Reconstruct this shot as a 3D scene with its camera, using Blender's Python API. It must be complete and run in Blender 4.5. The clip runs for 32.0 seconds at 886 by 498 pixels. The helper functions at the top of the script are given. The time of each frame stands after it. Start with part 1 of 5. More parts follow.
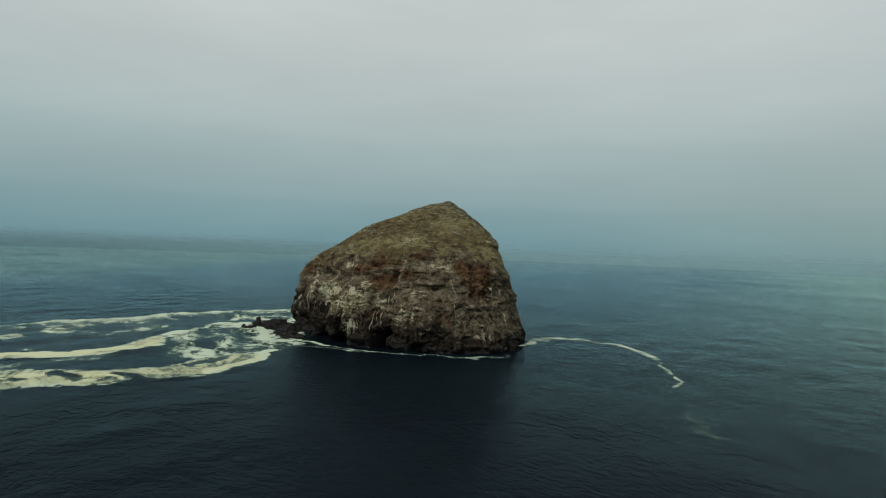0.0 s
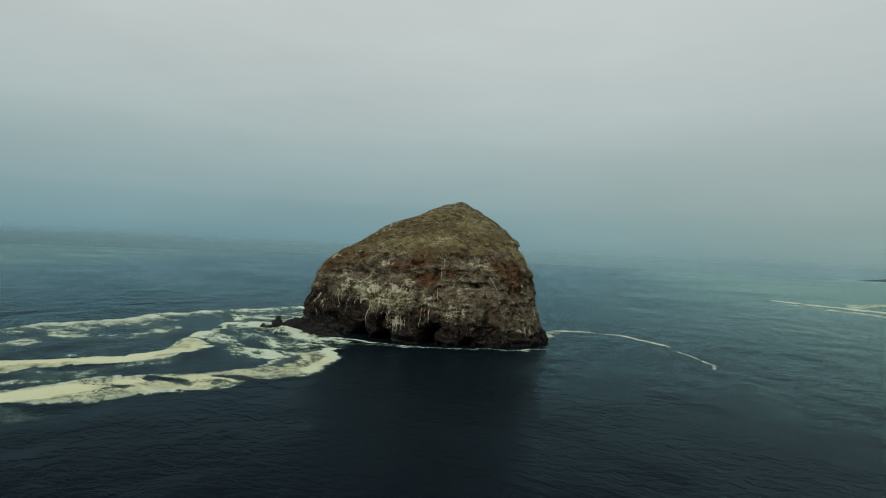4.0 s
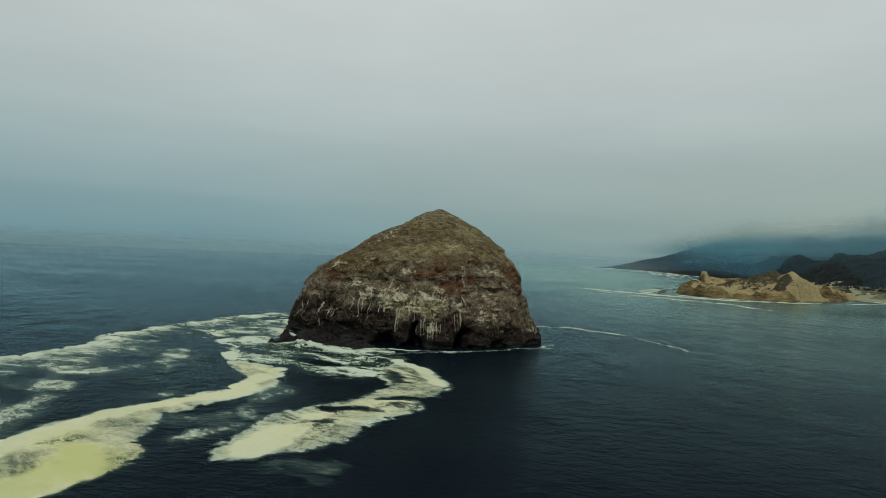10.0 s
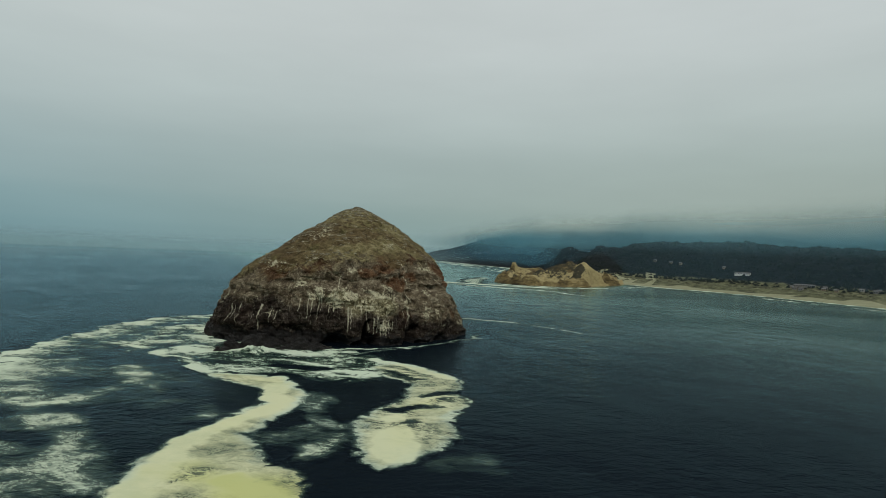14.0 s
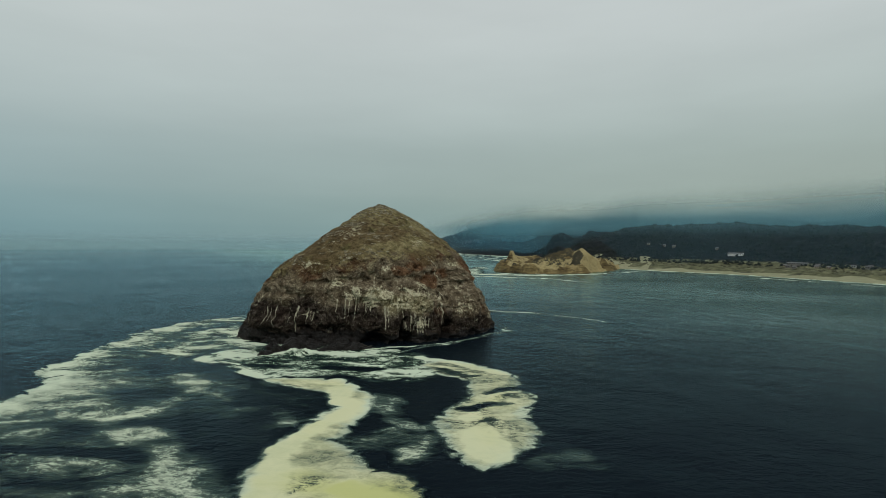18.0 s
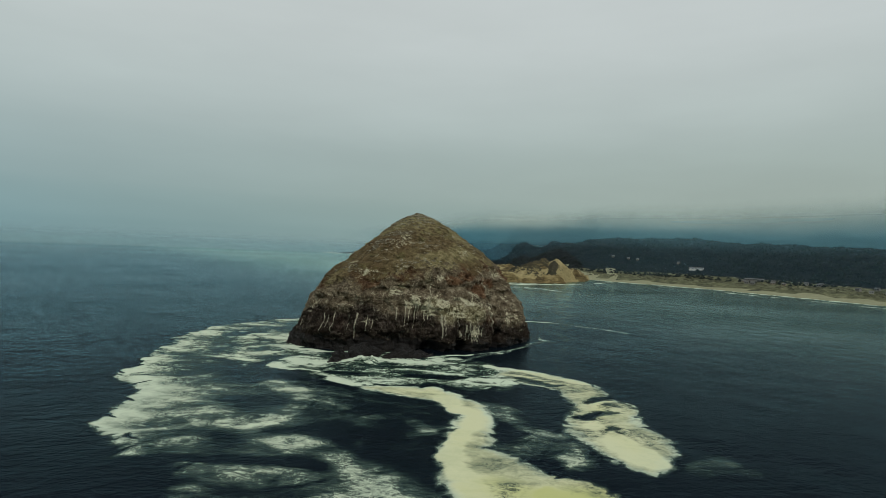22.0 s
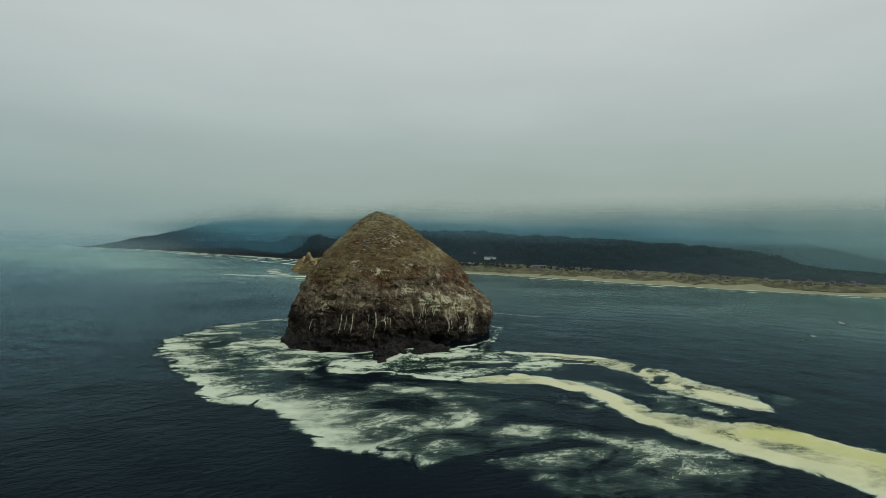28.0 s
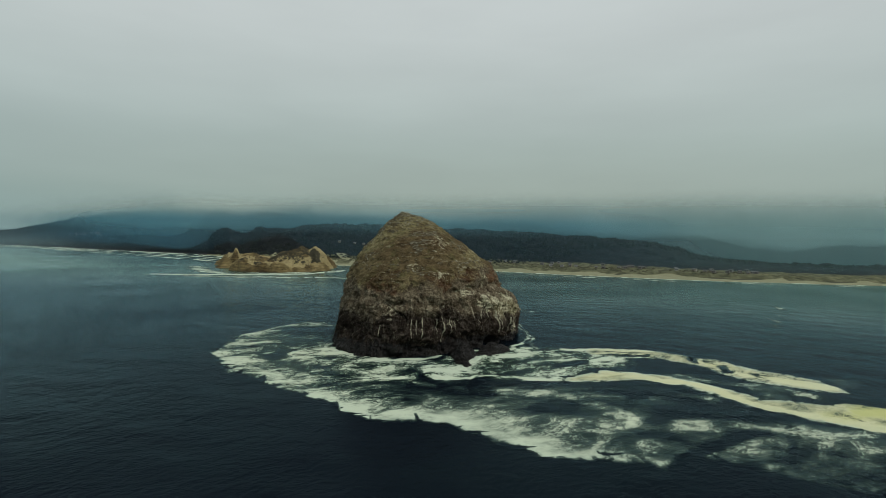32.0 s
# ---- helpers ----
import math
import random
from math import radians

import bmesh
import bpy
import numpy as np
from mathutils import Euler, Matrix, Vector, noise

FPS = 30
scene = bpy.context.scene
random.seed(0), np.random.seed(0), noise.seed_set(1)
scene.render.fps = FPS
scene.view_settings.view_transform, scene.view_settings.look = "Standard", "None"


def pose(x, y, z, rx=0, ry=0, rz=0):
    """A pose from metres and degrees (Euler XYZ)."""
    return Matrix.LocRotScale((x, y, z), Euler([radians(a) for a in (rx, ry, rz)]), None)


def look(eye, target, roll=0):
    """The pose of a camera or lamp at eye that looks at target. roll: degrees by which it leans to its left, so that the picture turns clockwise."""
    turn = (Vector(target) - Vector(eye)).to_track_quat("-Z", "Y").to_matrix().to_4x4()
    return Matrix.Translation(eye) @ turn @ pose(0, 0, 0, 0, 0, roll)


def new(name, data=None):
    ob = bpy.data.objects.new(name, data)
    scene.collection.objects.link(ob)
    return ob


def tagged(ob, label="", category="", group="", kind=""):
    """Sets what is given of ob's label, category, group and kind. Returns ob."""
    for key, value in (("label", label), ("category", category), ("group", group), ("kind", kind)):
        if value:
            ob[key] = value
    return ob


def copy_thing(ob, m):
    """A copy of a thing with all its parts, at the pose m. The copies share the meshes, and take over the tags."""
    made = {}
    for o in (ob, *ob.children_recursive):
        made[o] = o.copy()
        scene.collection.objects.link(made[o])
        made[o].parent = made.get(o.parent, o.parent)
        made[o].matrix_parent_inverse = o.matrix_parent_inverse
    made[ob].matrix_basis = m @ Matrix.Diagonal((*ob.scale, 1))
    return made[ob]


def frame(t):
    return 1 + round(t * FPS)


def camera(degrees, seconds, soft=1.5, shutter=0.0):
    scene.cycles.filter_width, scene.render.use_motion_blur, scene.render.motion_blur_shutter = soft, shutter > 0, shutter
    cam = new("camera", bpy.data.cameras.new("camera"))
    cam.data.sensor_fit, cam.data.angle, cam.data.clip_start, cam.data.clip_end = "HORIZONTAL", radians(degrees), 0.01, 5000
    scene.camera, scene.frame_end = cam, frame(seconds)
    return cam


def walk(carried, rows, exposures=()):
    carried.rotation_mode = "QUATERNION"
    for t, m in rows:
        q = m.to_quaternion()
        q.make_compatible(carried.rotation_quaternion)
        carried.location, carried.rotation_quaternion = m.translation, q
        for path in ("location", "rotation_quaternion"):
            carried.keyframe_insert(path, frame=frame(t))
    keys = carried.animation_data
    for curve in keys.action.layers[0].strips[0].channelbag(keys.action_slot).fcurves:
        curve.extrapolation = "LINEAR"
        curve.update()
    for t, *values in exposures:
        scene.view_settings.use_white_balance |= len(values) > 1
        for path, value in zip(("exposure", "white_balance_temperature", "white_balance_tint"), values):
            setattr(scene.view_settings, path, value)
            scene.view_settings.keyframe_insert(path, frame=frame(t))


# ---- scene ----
cam = camera(77.5, 32.0, soft=0.8)
METRES, EYE, TILT, LEAN, TURN = 808.0, 62.8, 0.2, -2.1, 0.0
ROWS = [
    (0.0, 0.0, 0.0, 0.0, 0.0, 0.0, -0.0),
    (0.5, -0.0162, -0.0026, -0.0006, -0.58, 0.05, -0.17),
    (1.0, -0.0321, -0.0045, 0.0015, -0.92, -0.22, -0.23),
    (1.5, -0.0477, -0.0057, 0.0014, -1.83, -0.21, -0.44),
    (2.0, -0.0636, -0.0068, 0.0009, -2.36, -0.18, -0.45),
    (2.5, -0.0803, -0.0074, 0.0022, -3.08, -0.35, -0.6),
    (3.0, -0.0965, -0.0075, 0.0001, -6.78, -0.09, -0.53),
    (3.5, -0.1133, -0.0073, 0.001, -9.59, -0.24, -0.57),
    (5.5, -0.1897, 0.0001, 0.0029, -19.99, -0.13, -0.6),
    (6.0, -0.2067, 0.0038, 0.0058, -22.03, -0.34, -0.77),
    (6.5, -0.2238, 0.009, 0.0071, -24.72, -0.34, -0.78),
    (7.0, -0.2408, 0.0136, 0.0094, -26.38, -0.47, -0.76),
    (7.5, -0.2576, 0.0201, 0.0109, -26.93, -0.63, -0.84),
    (8.0, -0.2733, 0.0272, 0.0121, -28.52, -0.74, -0.9),
    (8.5, -0.2892, 0.0345, 0.0131, -30.72, -0.76, -0.92),
    (9.0, -0.3045, 0.0429, 0.0139, -32.28, -0.87, -0.92),
    (9.5, -0.3192, 0.0509, 0.0146, -33.86, -1.0, -0.94),
    (10.0, -0.3342, 0.0594, 0.0149, -35.56, -1.02, -0.94),
    (10.5, -0.3486, 0.0684, 0.0151, -37.67, -1.01, -0.9),
    (11.0, -0.3623, 0.0776, 0.0149, -39.71, -0.97, -0.86),
    (11.5, -0.3764, 0.0868, 0.0145, -41.78, -0.95, -0.8),
    (12.0, -0.3903, 0.097, 0.0155, -43.56, -1.05, -0.82),
    (12.5, -0.4041, 0.1081, 0.0167, -45.77, -1.24, -0.94),
    (13.0, -0.4174, 0.1197, 0.0172, -48.4, -1.44, -1.12),
    (13.5, -0.4311, 0.1319, 0.0183, -53.9, -1.65, -1.43),
    (14.0, -0.4443, 0.1456, 0.0199, -57.56, -1.52, -1.51),
    (14.5, -0.4563, 0.1594, 0.0213, -66.51, -1.64, -1.62),
    (16.5, -0.4703, 0.1783, 0.0272, -73.01, -1.96, -0.81),
    (17.0, -0.4696, 0.179, 0.0268, -68.73, -2.32, -0.39),
    (17.5, -0.4686, 0.1798, 0.0259, -63.03, -2.56, 0.23),
    (18.0, -0.4681, 0.1801, 0.0252, -59.19, -2.6, 0.48),
    (18.5, -0.4696, 0.1808, 0.0255, -58.1, -2.6, 0.63),
    (19.0, -0.4731, 0.1851, 0.0275, -57.54, -2.69, 0.07),
    (19.5, -0.4787, 0.1939, 0.0288, -57.27, -2.63, -0.5),
    (20.0, -0.4864, 0.205, 0.0296, -58.54, -2.48, -0.88),
    (20.5, -0.4952, 0.2174, 0.0303, -57.71, -2.34, -1.25),
    (21.0, -0.504, 0.2301, 0.0304, -57.8, -2.24, -1.47),
    (21.5, -0.5136, 0.2437, 0.0303, -60.94, -2.11, -1.55),
    (22.0, -0.5229, 0.2576, 0.0301, -64.46, -2.05, -1.62),
    (22.5, -0.5321, 0.2719, 0.0289, -67.92, -1.97, -1.54),
    (23.0, -0.5412, 0.2869, 0.0278, -69.06, -1.97, -1.55),
    (23.5, -0.5494, 0.303, 0.0277, -69.62, -2.13, -1.51),
    (24.0, -0.5563, 0.3176, 0.0277, -70.03, -2.19, -1.59),
    (24.5, -0.5639, 0.3334, 0.0279, -72.42, -2.08, -1.61),
    (25.0, -0.5718, 0.3495, 0.0287, -76.02, -2.03, -1.57),
    (25.5, -0.5791, 0.366, 0.0294, -80.71, -1.97, -1.6),
    (27.5, -0.5965, 0.4432, 0.03, -87.87, -2.2, -1.94),
    (28.0, -0.5989, 0.462, 0.0313, -89.42, -2.23, -1.93),
    (28.5, -0.6005, 0.4811, 0.0321, -91.21, -2.33, -1.92),
    (29.0, -0.6015, 0.5003, 0.0338, -93.43, -2.43, -2.01),
    (29.5, -0.6022, 0.5201, 0.0356, -96.93, -2.49, -2.23),
    (30.0, -0.6011, 0.5402, 0.0367, -99.15, -2.57, -2.37),
    (30.5, -0.5987, 0.5597, 0.037, -99.63, -2.69, -2.41),
    (31.0, -0.5959, 0.5786, 0.0369, -99.86, -2.74, -2.45),
    (31.5, -0.5928, 0.5971, 0.037, -100.33, -2.73, -2.4),
    (32.0, -0.5905, 0.6095, 0.037, -100.72, -2.78, -1.91),
]
walk(cam, [(t, pose(0, 0, EYE, TILT, LEAN, TURN) @ pose(METRES * x, METRES * y, METRES * z, 90 + pitch, roll, yaw)) for t, x, y, z, yaw, pitch, roll in ROWS],
     [(0.0, 0.0), (32.0, 0.0)])

# ---- sky, fog light and sun ----
SUN_AZ, SUN_EL = radians(-135), radians(43)      # from the south-west, behind cloud


def ramp(nt, stops, interp="LINEAR"):
    r = nt.nodes.new("ShaderNodeValToRGB")
    r.color_ramp.interpolation = interp
    while len(r.color_ramp.elements) < len(stops):
        r.color_ramp.elements.new(0.5)
    for e, (p, c) in zip(r.color_ramp.elements, stops):
        e.position = p
        e.color = (*c, 1) if len(c) == 3 else c
    return r


def grey(v):
    return (v, v, v)


world = bpy.data.worlds.new("overcast")
scene.world = world
world.use_nodes = True
wt = world.node_tree
wt.nodes.clear()
wl = wt.links.new
tc = wt.nodes.new("ShaderNodeTexCoord")
sep = wt.nodes.new("ShaderNodeSeparateXYZ")
wl(tc.outputs["Generated"], sep.inputs[0])
up = ramp(wt, [(0.0, (0.165, 0.29, 0.325)), (0.03, (0.18, 0.31, 0.345)), (0.085, (0.255, 0.37, 0.39)), (0.19, (0.39, 0.475, 0.475)),
               (0.34, (0.53, 0.59, 0.58)), (0.6, (0.60, 0.65, 0.64)), (1.0, (0.58, 0.63, 0.63))], "CARDINAL")
wl(sep.outputs["Z"], up.inputs[0])
# the light is warmer towards the south-east
warm = wt.nodes.new("ShaderNodeVectorMath")
warm.operation = "DOT_PRODUCT"
warm.inputs[1].default_value = (0.92, -0.39, 0.0)
wl(tc.outputs["Generated"], warm.inputs[0])
warm_f = wt.nodes.new("ShaderNodeMapRange")
warm_f.inputs["From Min"].default_value, warm_f.inputs["From Max"].default_value = -0.2, 1.0
warm_f.inputs["To Min"].default_value, warm_f.inputs["To Max"].default_value = 0.0, 1.0
wl(warm.outputs["Value"], warm_f.inputs["Value"])
up_warm = ramp(wt, [(0.0, (0.25, 0.335, 0.31)), (0.03, (0.27, 0.355, 0.325)), (0.085, (0.33, 0.40, 0.36)), (0.19, (0.41, 0.483, 0.458)),
                    (0.34, (0.53, 0.585, 0.577)), (0.6, (0.597, 0.645, 0.642)), (1.0, (0.58, 0.63, 0.63))], "CARDINAL")
wl(sep.outputs["Z"], up_warm.inputs[0])
sky_mix = wt.nodes.new("ShaderNodeMix")
sky_mix.data_type = "RGBA"
wl(warm_f.outputs[0], sky_mix.inputs["Factor"])
wl(up.outputs[0], sky_mix.inputs["A"])
wl(up_warm.outputs[0], sky_mix.inputs["B"])
# cloud structure: long soft bands
cmap = wt.nodes.new("ShaderNodeMapping")
cmap.inputs["Scale"].default_value = (1.6, 1.6, 7.0)
wl(tc.outputs["Generated"], cmap.inputs[0])
cn = wt.nodes.new("ShaderNodeTexNoise")
cn.inputs["Scale"].default_value, cn.inputs["Detail"].default_value, cn.inputs["Roughness"].default_value = 1.6, 5.0, 0.5
wl(cmap.outputs[0], cn.inputs["Vector"])
cr = ramp(wt, [(0.3, grey(0.955)), (0.7, grey(1.04))])
wl(cn.outputs["Fac"], cr.inputs[0])
cm = wt.nodes.new("ShaderNodeMix")
cm.data_type, cm.blend_type = "RGBA", "MULTIPLY"
cm.inputs["Factor"].default_value = 1.0
wl(sky_mix.outputs["Result"], cm.inputs["A"])
wl(cr.outputs[0], cm.inputs["B"])
nish = wt.nodes.new("ShaderNodeTexSky")
nish.sky_type, nish.sun_disc = "NISHITA", False
nish.sun_elevation, nish.sun_rotation = SUN_EL, radians(90) - SUN_AZ
bg_cloud, bg_clear, both = wt.nodes.new("ShaderNodeBackground"), wt.nodes.new("ShaderNodeBackground"), wt.nodes.new("ShaderNodeMixShader")
bg_clear.inputs["Strength"].default_value = 0.08
bg_cloud.inputs["Strength"].default_value = 1.0
wl(nish.outputs[0], bg_clear.inputs["Color"])
wl(cm.outputs["Result"], bg_cloud.inputs["Color"])
both.inputs[0].default_value = 0.96
wl(bg_clear.outputs[0], both.inputs[1])
wl(bg_cloud.outputs[0], both.inputs[2])
wout = wt.nodes.new("ShaderNodeOutputWorld")
wl(both.outputs[0], wout.inputs[0])

sun = new("sun", bpy.data.lights.new("sun", "SUN"))
sun.data.energy, sun.data.angle, sun.data.color = 1.5, radians(14), (1.0, 0.95, 0.86)
sun.matrix_world = look((math.cos(SUN_AZ) * math.cos(SUN_EL) * 900, math.sin(SUN_AZ) * math.cos(SUN_EL) * 900, math.sin(SUN_EL) * 900), (0, 0, 0))


# ---- noise on arrays ----
def hash3(i, j, k, seed):
    n = (i * 374761393 + j * 668265263 + k * 2147483647 + seed * 1274126177) & 0xFFFFFFFF
    n = ((n ^ (n >> 13)) * 1274126177) & 0xFFFFFFFF
    n = ((n ^ (n >> 16)) * 2246822519) & 0xFFFFFFFF
    return ((n ^ (n >> 15)) & 0xFFFFFF) / float(0xFFFFFF)


def vnoise(x, y, z, seed=0):
    """Smooth noise from -1 to 1 at points given as arrays."""
    x, y, z = np.broadcast_arrays(np.asarray(x, float), np.asarray(y, float), np.asarray(z, float))
    xi, yi, zi = (np.floor(v).astype(np.int64) for v in (x, y, z))
    fx, fy, fz = x - xi, y - yi, z - zi
    fx, fy, fz = (f * f * f * (f * (f * 6 - 15) + 10) for f in (fx, fy, fz))
    out = 0
    for a in (0, 1):
        for b in (0, 1):
            for c in (0, 1):
                w = (fx if a else 1 - fx) * (fy if b else 1 - fy) * (fz if c else 1 - fz)
                out = out + w * hash3(xi + a, yi + b, zi + c, seed)
    return out * 2 - 1


def fbm(x, y, z, octaves=4, seed=0, gain=0.5):
    total, amp, f = 0, 1.0, 1.0
    for o in range(octaves):
        total = total + amp * vnoise(x * f, y * f, z * f, seed + o * 17)
        amp, f = amp * gain, f * 2.03
    return total


def ridged(x, y, z, octaves=4, seed=0):
    total, amp, f = 0, 1.0, 1.0
    for o in range(octaves):
        total = total + amp * (1 - 2 * np.abs(vnoise(x * f, y * f, z * f, seed + o * 23)))
        amp, f = amp * 0.5, f * 2.07
    return total - 0.42 * 2 * (1 - 0.5 ** octaves)


def smooth(a, b, v):
    s = np.clip((v - a) / (b - a), 0, 1)
    return s * s * (3 - 2 * s)


# ---- mesh helpers ----
def mesh_from(name, verts, faces, material, attrs=None, shade=True):
    me = bpy.data.meshes.new(name)
    verts, faces = np.asarray(verts, np.float32), np.asarray(faces, np.int32)
    n, k = faces.shape
    me.vertices.add(len(verts))
    me.vertices.foreach_set("co", verts.ravel())
    me.loops.add(n * k)
    me.loops.foreach_set("vertex_index", faces.ravel())
    me.polygons.add(n)
    me.polygons.foreach_set("loop_start", np.arange(0, n * k, k, dtype=np.int32))
    me.polygons.foreach_set("use_smooth", np.full(n, shade))
    me.update(calc_edges=True)
    me.validate()
    for key, values in (attrs or {}).items():
        me.attributes.new(key, "FLOAT", "POINT").data.foreach_set("value", np.asarray(values, np.float32).ravel())
    me.materials.append(material)
    return new(name, me)


def grid_faces(rows, cols, wrap=False):
    i, j = np.meshgrid(np.arange(rows - 1), np.arange(cols if wrap else cols - 1), indexing="ij")
    j2 = (j + 1) % cols
    return np.stack([i * cols + j, i * cols + j2, (i + 1) * cols + j2, (i + 1) * cols + j], -1).reshape(-1, 4)


def part(name, bm, material, parent, label=""):
    me = bpy.data.meshes.new(name)
    bm.to_mesh(me)
    bm.free()
    me.materials.append(material)
    ob = new(name, me)
    ob.parent = parent
    if label:
        ob["label"] = label
    return ob


# ---- materials ----
class Nodes:
    """A node material in few words."""

    def __init__(self, name):
        self.mat = bpy.data.materials.new(name)
        self.mat.use_nodes = True
        self.nt = self.mat.node_tree
        self.nt.nodes.clear()
        self.out = self.nt.nodes.new("ShaderNodeOutputMaterial")
        self.geo = self.nt.nodes.new("ShaderNodeNewGeometry")

    def link(self, a, b):
        self.nt.links.new(a, b)

    def attr(self, key):
        n = self.nt.nodes.new("ShaderNodeAttribute")
        n.attribute_name = key
        return n.outputs["Fac"]

    def noise(self, scale, detail=4.0, rough=0.55, stretch=(1, 1, 1), turn=0.0, dist=0.0):
        m = self.nt.nodes.new("ShaderNodeMapping")
        m.vector_type = "TEXTURE"
        m.inputs["Rotation"].default_value = (0, 0, turn)
        m.inputs["Scale"].default_value = tuple(1 / v for v in stretch)
        self.link(self.geo.outputs["Position"], m.inputs[0])
        n = self.nt.nodes.new("ShaderNodeTexNoise")
        n.inputs["Scale"].default_value, n.inputs["Detail"].default_value = scale, detail
        n.inputs["Roughness"].default_value, n.inputs["Distortion"].default_value = rough, dist
        self.link(m.outputs[0], n.inputs["Vector"])
        return n.outputs["Fac"]

    def voronoi(self, scale, feature="F1", stretch=(1, 1, 1)):
        m = self.nt.nodes.new("ShaderNodeMapping")
        m.inputs["Scale"].default_value = stretch
        self.link(self.geo.outputs["Position"], m.inputs[0])
        n = self.nt.nodes.new("ShaderNodeTexVoronoi")
        n.feature = feature
        n.inputs["Scale"].default_value = scale
        self.link(m.outputs[0], n.inputs["Vector"])
        return n.outputs["Distance"]

    def map(self, v, a, b, c=0.0, d=1.0):
        n = self.nt.nodes.new("ShaderNodeMapRange")
        n.interpolation_type = "SMOOTHSTEP"
        for k, q in (("From Min", a), ("From Max", b), ("To Min", c), ("To Max", d)):
            n.inputs[k].default_value = q
        self.link(v, n.inputs["Value"])
        return n.outputs[0]

    def math(self, op, a, b=0.0):
        n = self.nt.nodes.new("ShaderNodeMath")
        n.operation = op
        for k, v in ((0, a), (1, b)):
            if isinstance(v, (int, float)):
                n.inputs[k].default_value = v
            else:
                self.link(v, n.inputs[k])
        return n.outputs[0]

    def mix(self, f, a, b, blend="MIX"):
        n = self.nt.nodes.new("ShaderNodeMix")
        n.data_type, n.blend_type = "RGBA", blend
        for k, v in (("Factor", f), ("A", a), ("B", b)):
            if isinstance(v, (int, float)):
                n.inputs[k].default_value = v
            elif isinstance(v, tuple):
                n.inputs[k].default_value = (*v, 1)
            else:
                self.link(v, n.inputs[k])
        return n.outputs["Result"]

    def ramp(self, v, stops):
        r = ramp(self.nt, stops)
        self.link(v, r.inputs[0])
        return r.outputs[0]

    def height(self):
        s = self.nt.nodes.new("ShaderNodeSeparateXYZ")
        self.link(self.geo.outputs["Position"], s.inputs[0])
        return s.outputs["Z"]

    def bump(self, h, strength, distance, after=None):
        b = self.nt.nodes.new("ShaderNodeBump")
        b.inputs["Strength"].default_value, b.inputs["Distance"].default_value = strength, distance
        self.link(h, b.inputs["Height"])
        if after is not None:
            self.link(after, b.inputs["Normal"])
        return b.outputs[0]

    def surface(self, colour, rough=0.9, normal=None, ior=1.45, spec=0.5, alpha=None, tint=None):
        p = self.nt.nodes.new("ShaderNodeBsdfPrincipled")
        for k, v in (("Base Color", colour), ("Roughness", rough), ("IOR", ior), ("Specular IOR Level", spec), ("Alpha", alpha), ("Normal", normal), ("Specular Tint", tint)):
            if v is None:
                continue
            if isinstance(v, tuple):
                p.inputs[k].default_value = (*v, 1)
            elif isinstance(v, (int, float)):
                p.inputs[k].default_value = v
            else:
                self.link(v, p.inputs[k])
        self.link(p.outputs[0], self.out.inputs[0])
        return self.mat


def sea_material():
    m = Nodes("sea_water")
    turn = radians(35)
    swell_n = m.noise(0.035, 3, 0.5, (1.0, 0.7, 1.0), turn)
    chop = m.noise(0.15, 5, 0.62, (1.0, 0.65, 1.0), turn + 0.25)
    fine = m.noise(0.6, 3, 0.6, (1.0, 0.45, 1.0), turn - 0.2)
    lee, west = m.attr("lee"), m.attr("west")      # smoother landward; reflection strength and tint painted in by place, paler landward and west
    rough = m.map(lee, 0.0, 1.0, 1.2, 0.6)
    n = m.bump(m.math("MULTIPLY", swell_n, rough), 0.12, 1.5)
    n = m.bump(m.math("MULTIPLY", chop, rough), 0.62, 1.1, n)
    n = m.bump(m.math("MULTIPLY", fine, rough), 0.6, 0.34, n)
    patch = m.noise(0.006, 5, 0.6, (1.0, 0.6, 1.0), turn)
    colour = m.mix(m.map(patch, 0.35, 0.65), (0.0030, 0.0048, 0.0085), (0.0036, 0.0075, 0.0105))
    deep, gloss, f, mx = (m.nt.nodes.new("ShaderNode" + k) for k in ("BsdfDiffuse", "BsdfGlossy", "Fresnel", "MixShader"))
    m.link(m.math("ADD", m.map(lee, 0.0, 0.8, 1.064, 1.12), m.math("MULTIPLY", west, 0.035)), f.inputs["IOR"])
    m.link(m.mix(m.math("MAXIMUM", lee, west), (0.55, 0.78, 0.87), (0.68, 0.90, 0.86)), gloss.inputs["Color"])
    m.link(m.map(patch, 0.3, 0.7, 0.15, 0.22), gloss.inputs["Roughness"])
    m.link(colour, deep.inputs["Color"])
    for b in (deep, gloss, f):
        m.link(n, b.inputs["Normal"])
    m.link(f.outputs[0], mx.inputs[0])
    m.link(deep.outputs[0], mx.inputs[1])
    m.link(gloss.outputs[0], mx.inputs[2])
    m.link(mx.outputs[0], m.out.inputs[0])
    return m.mat


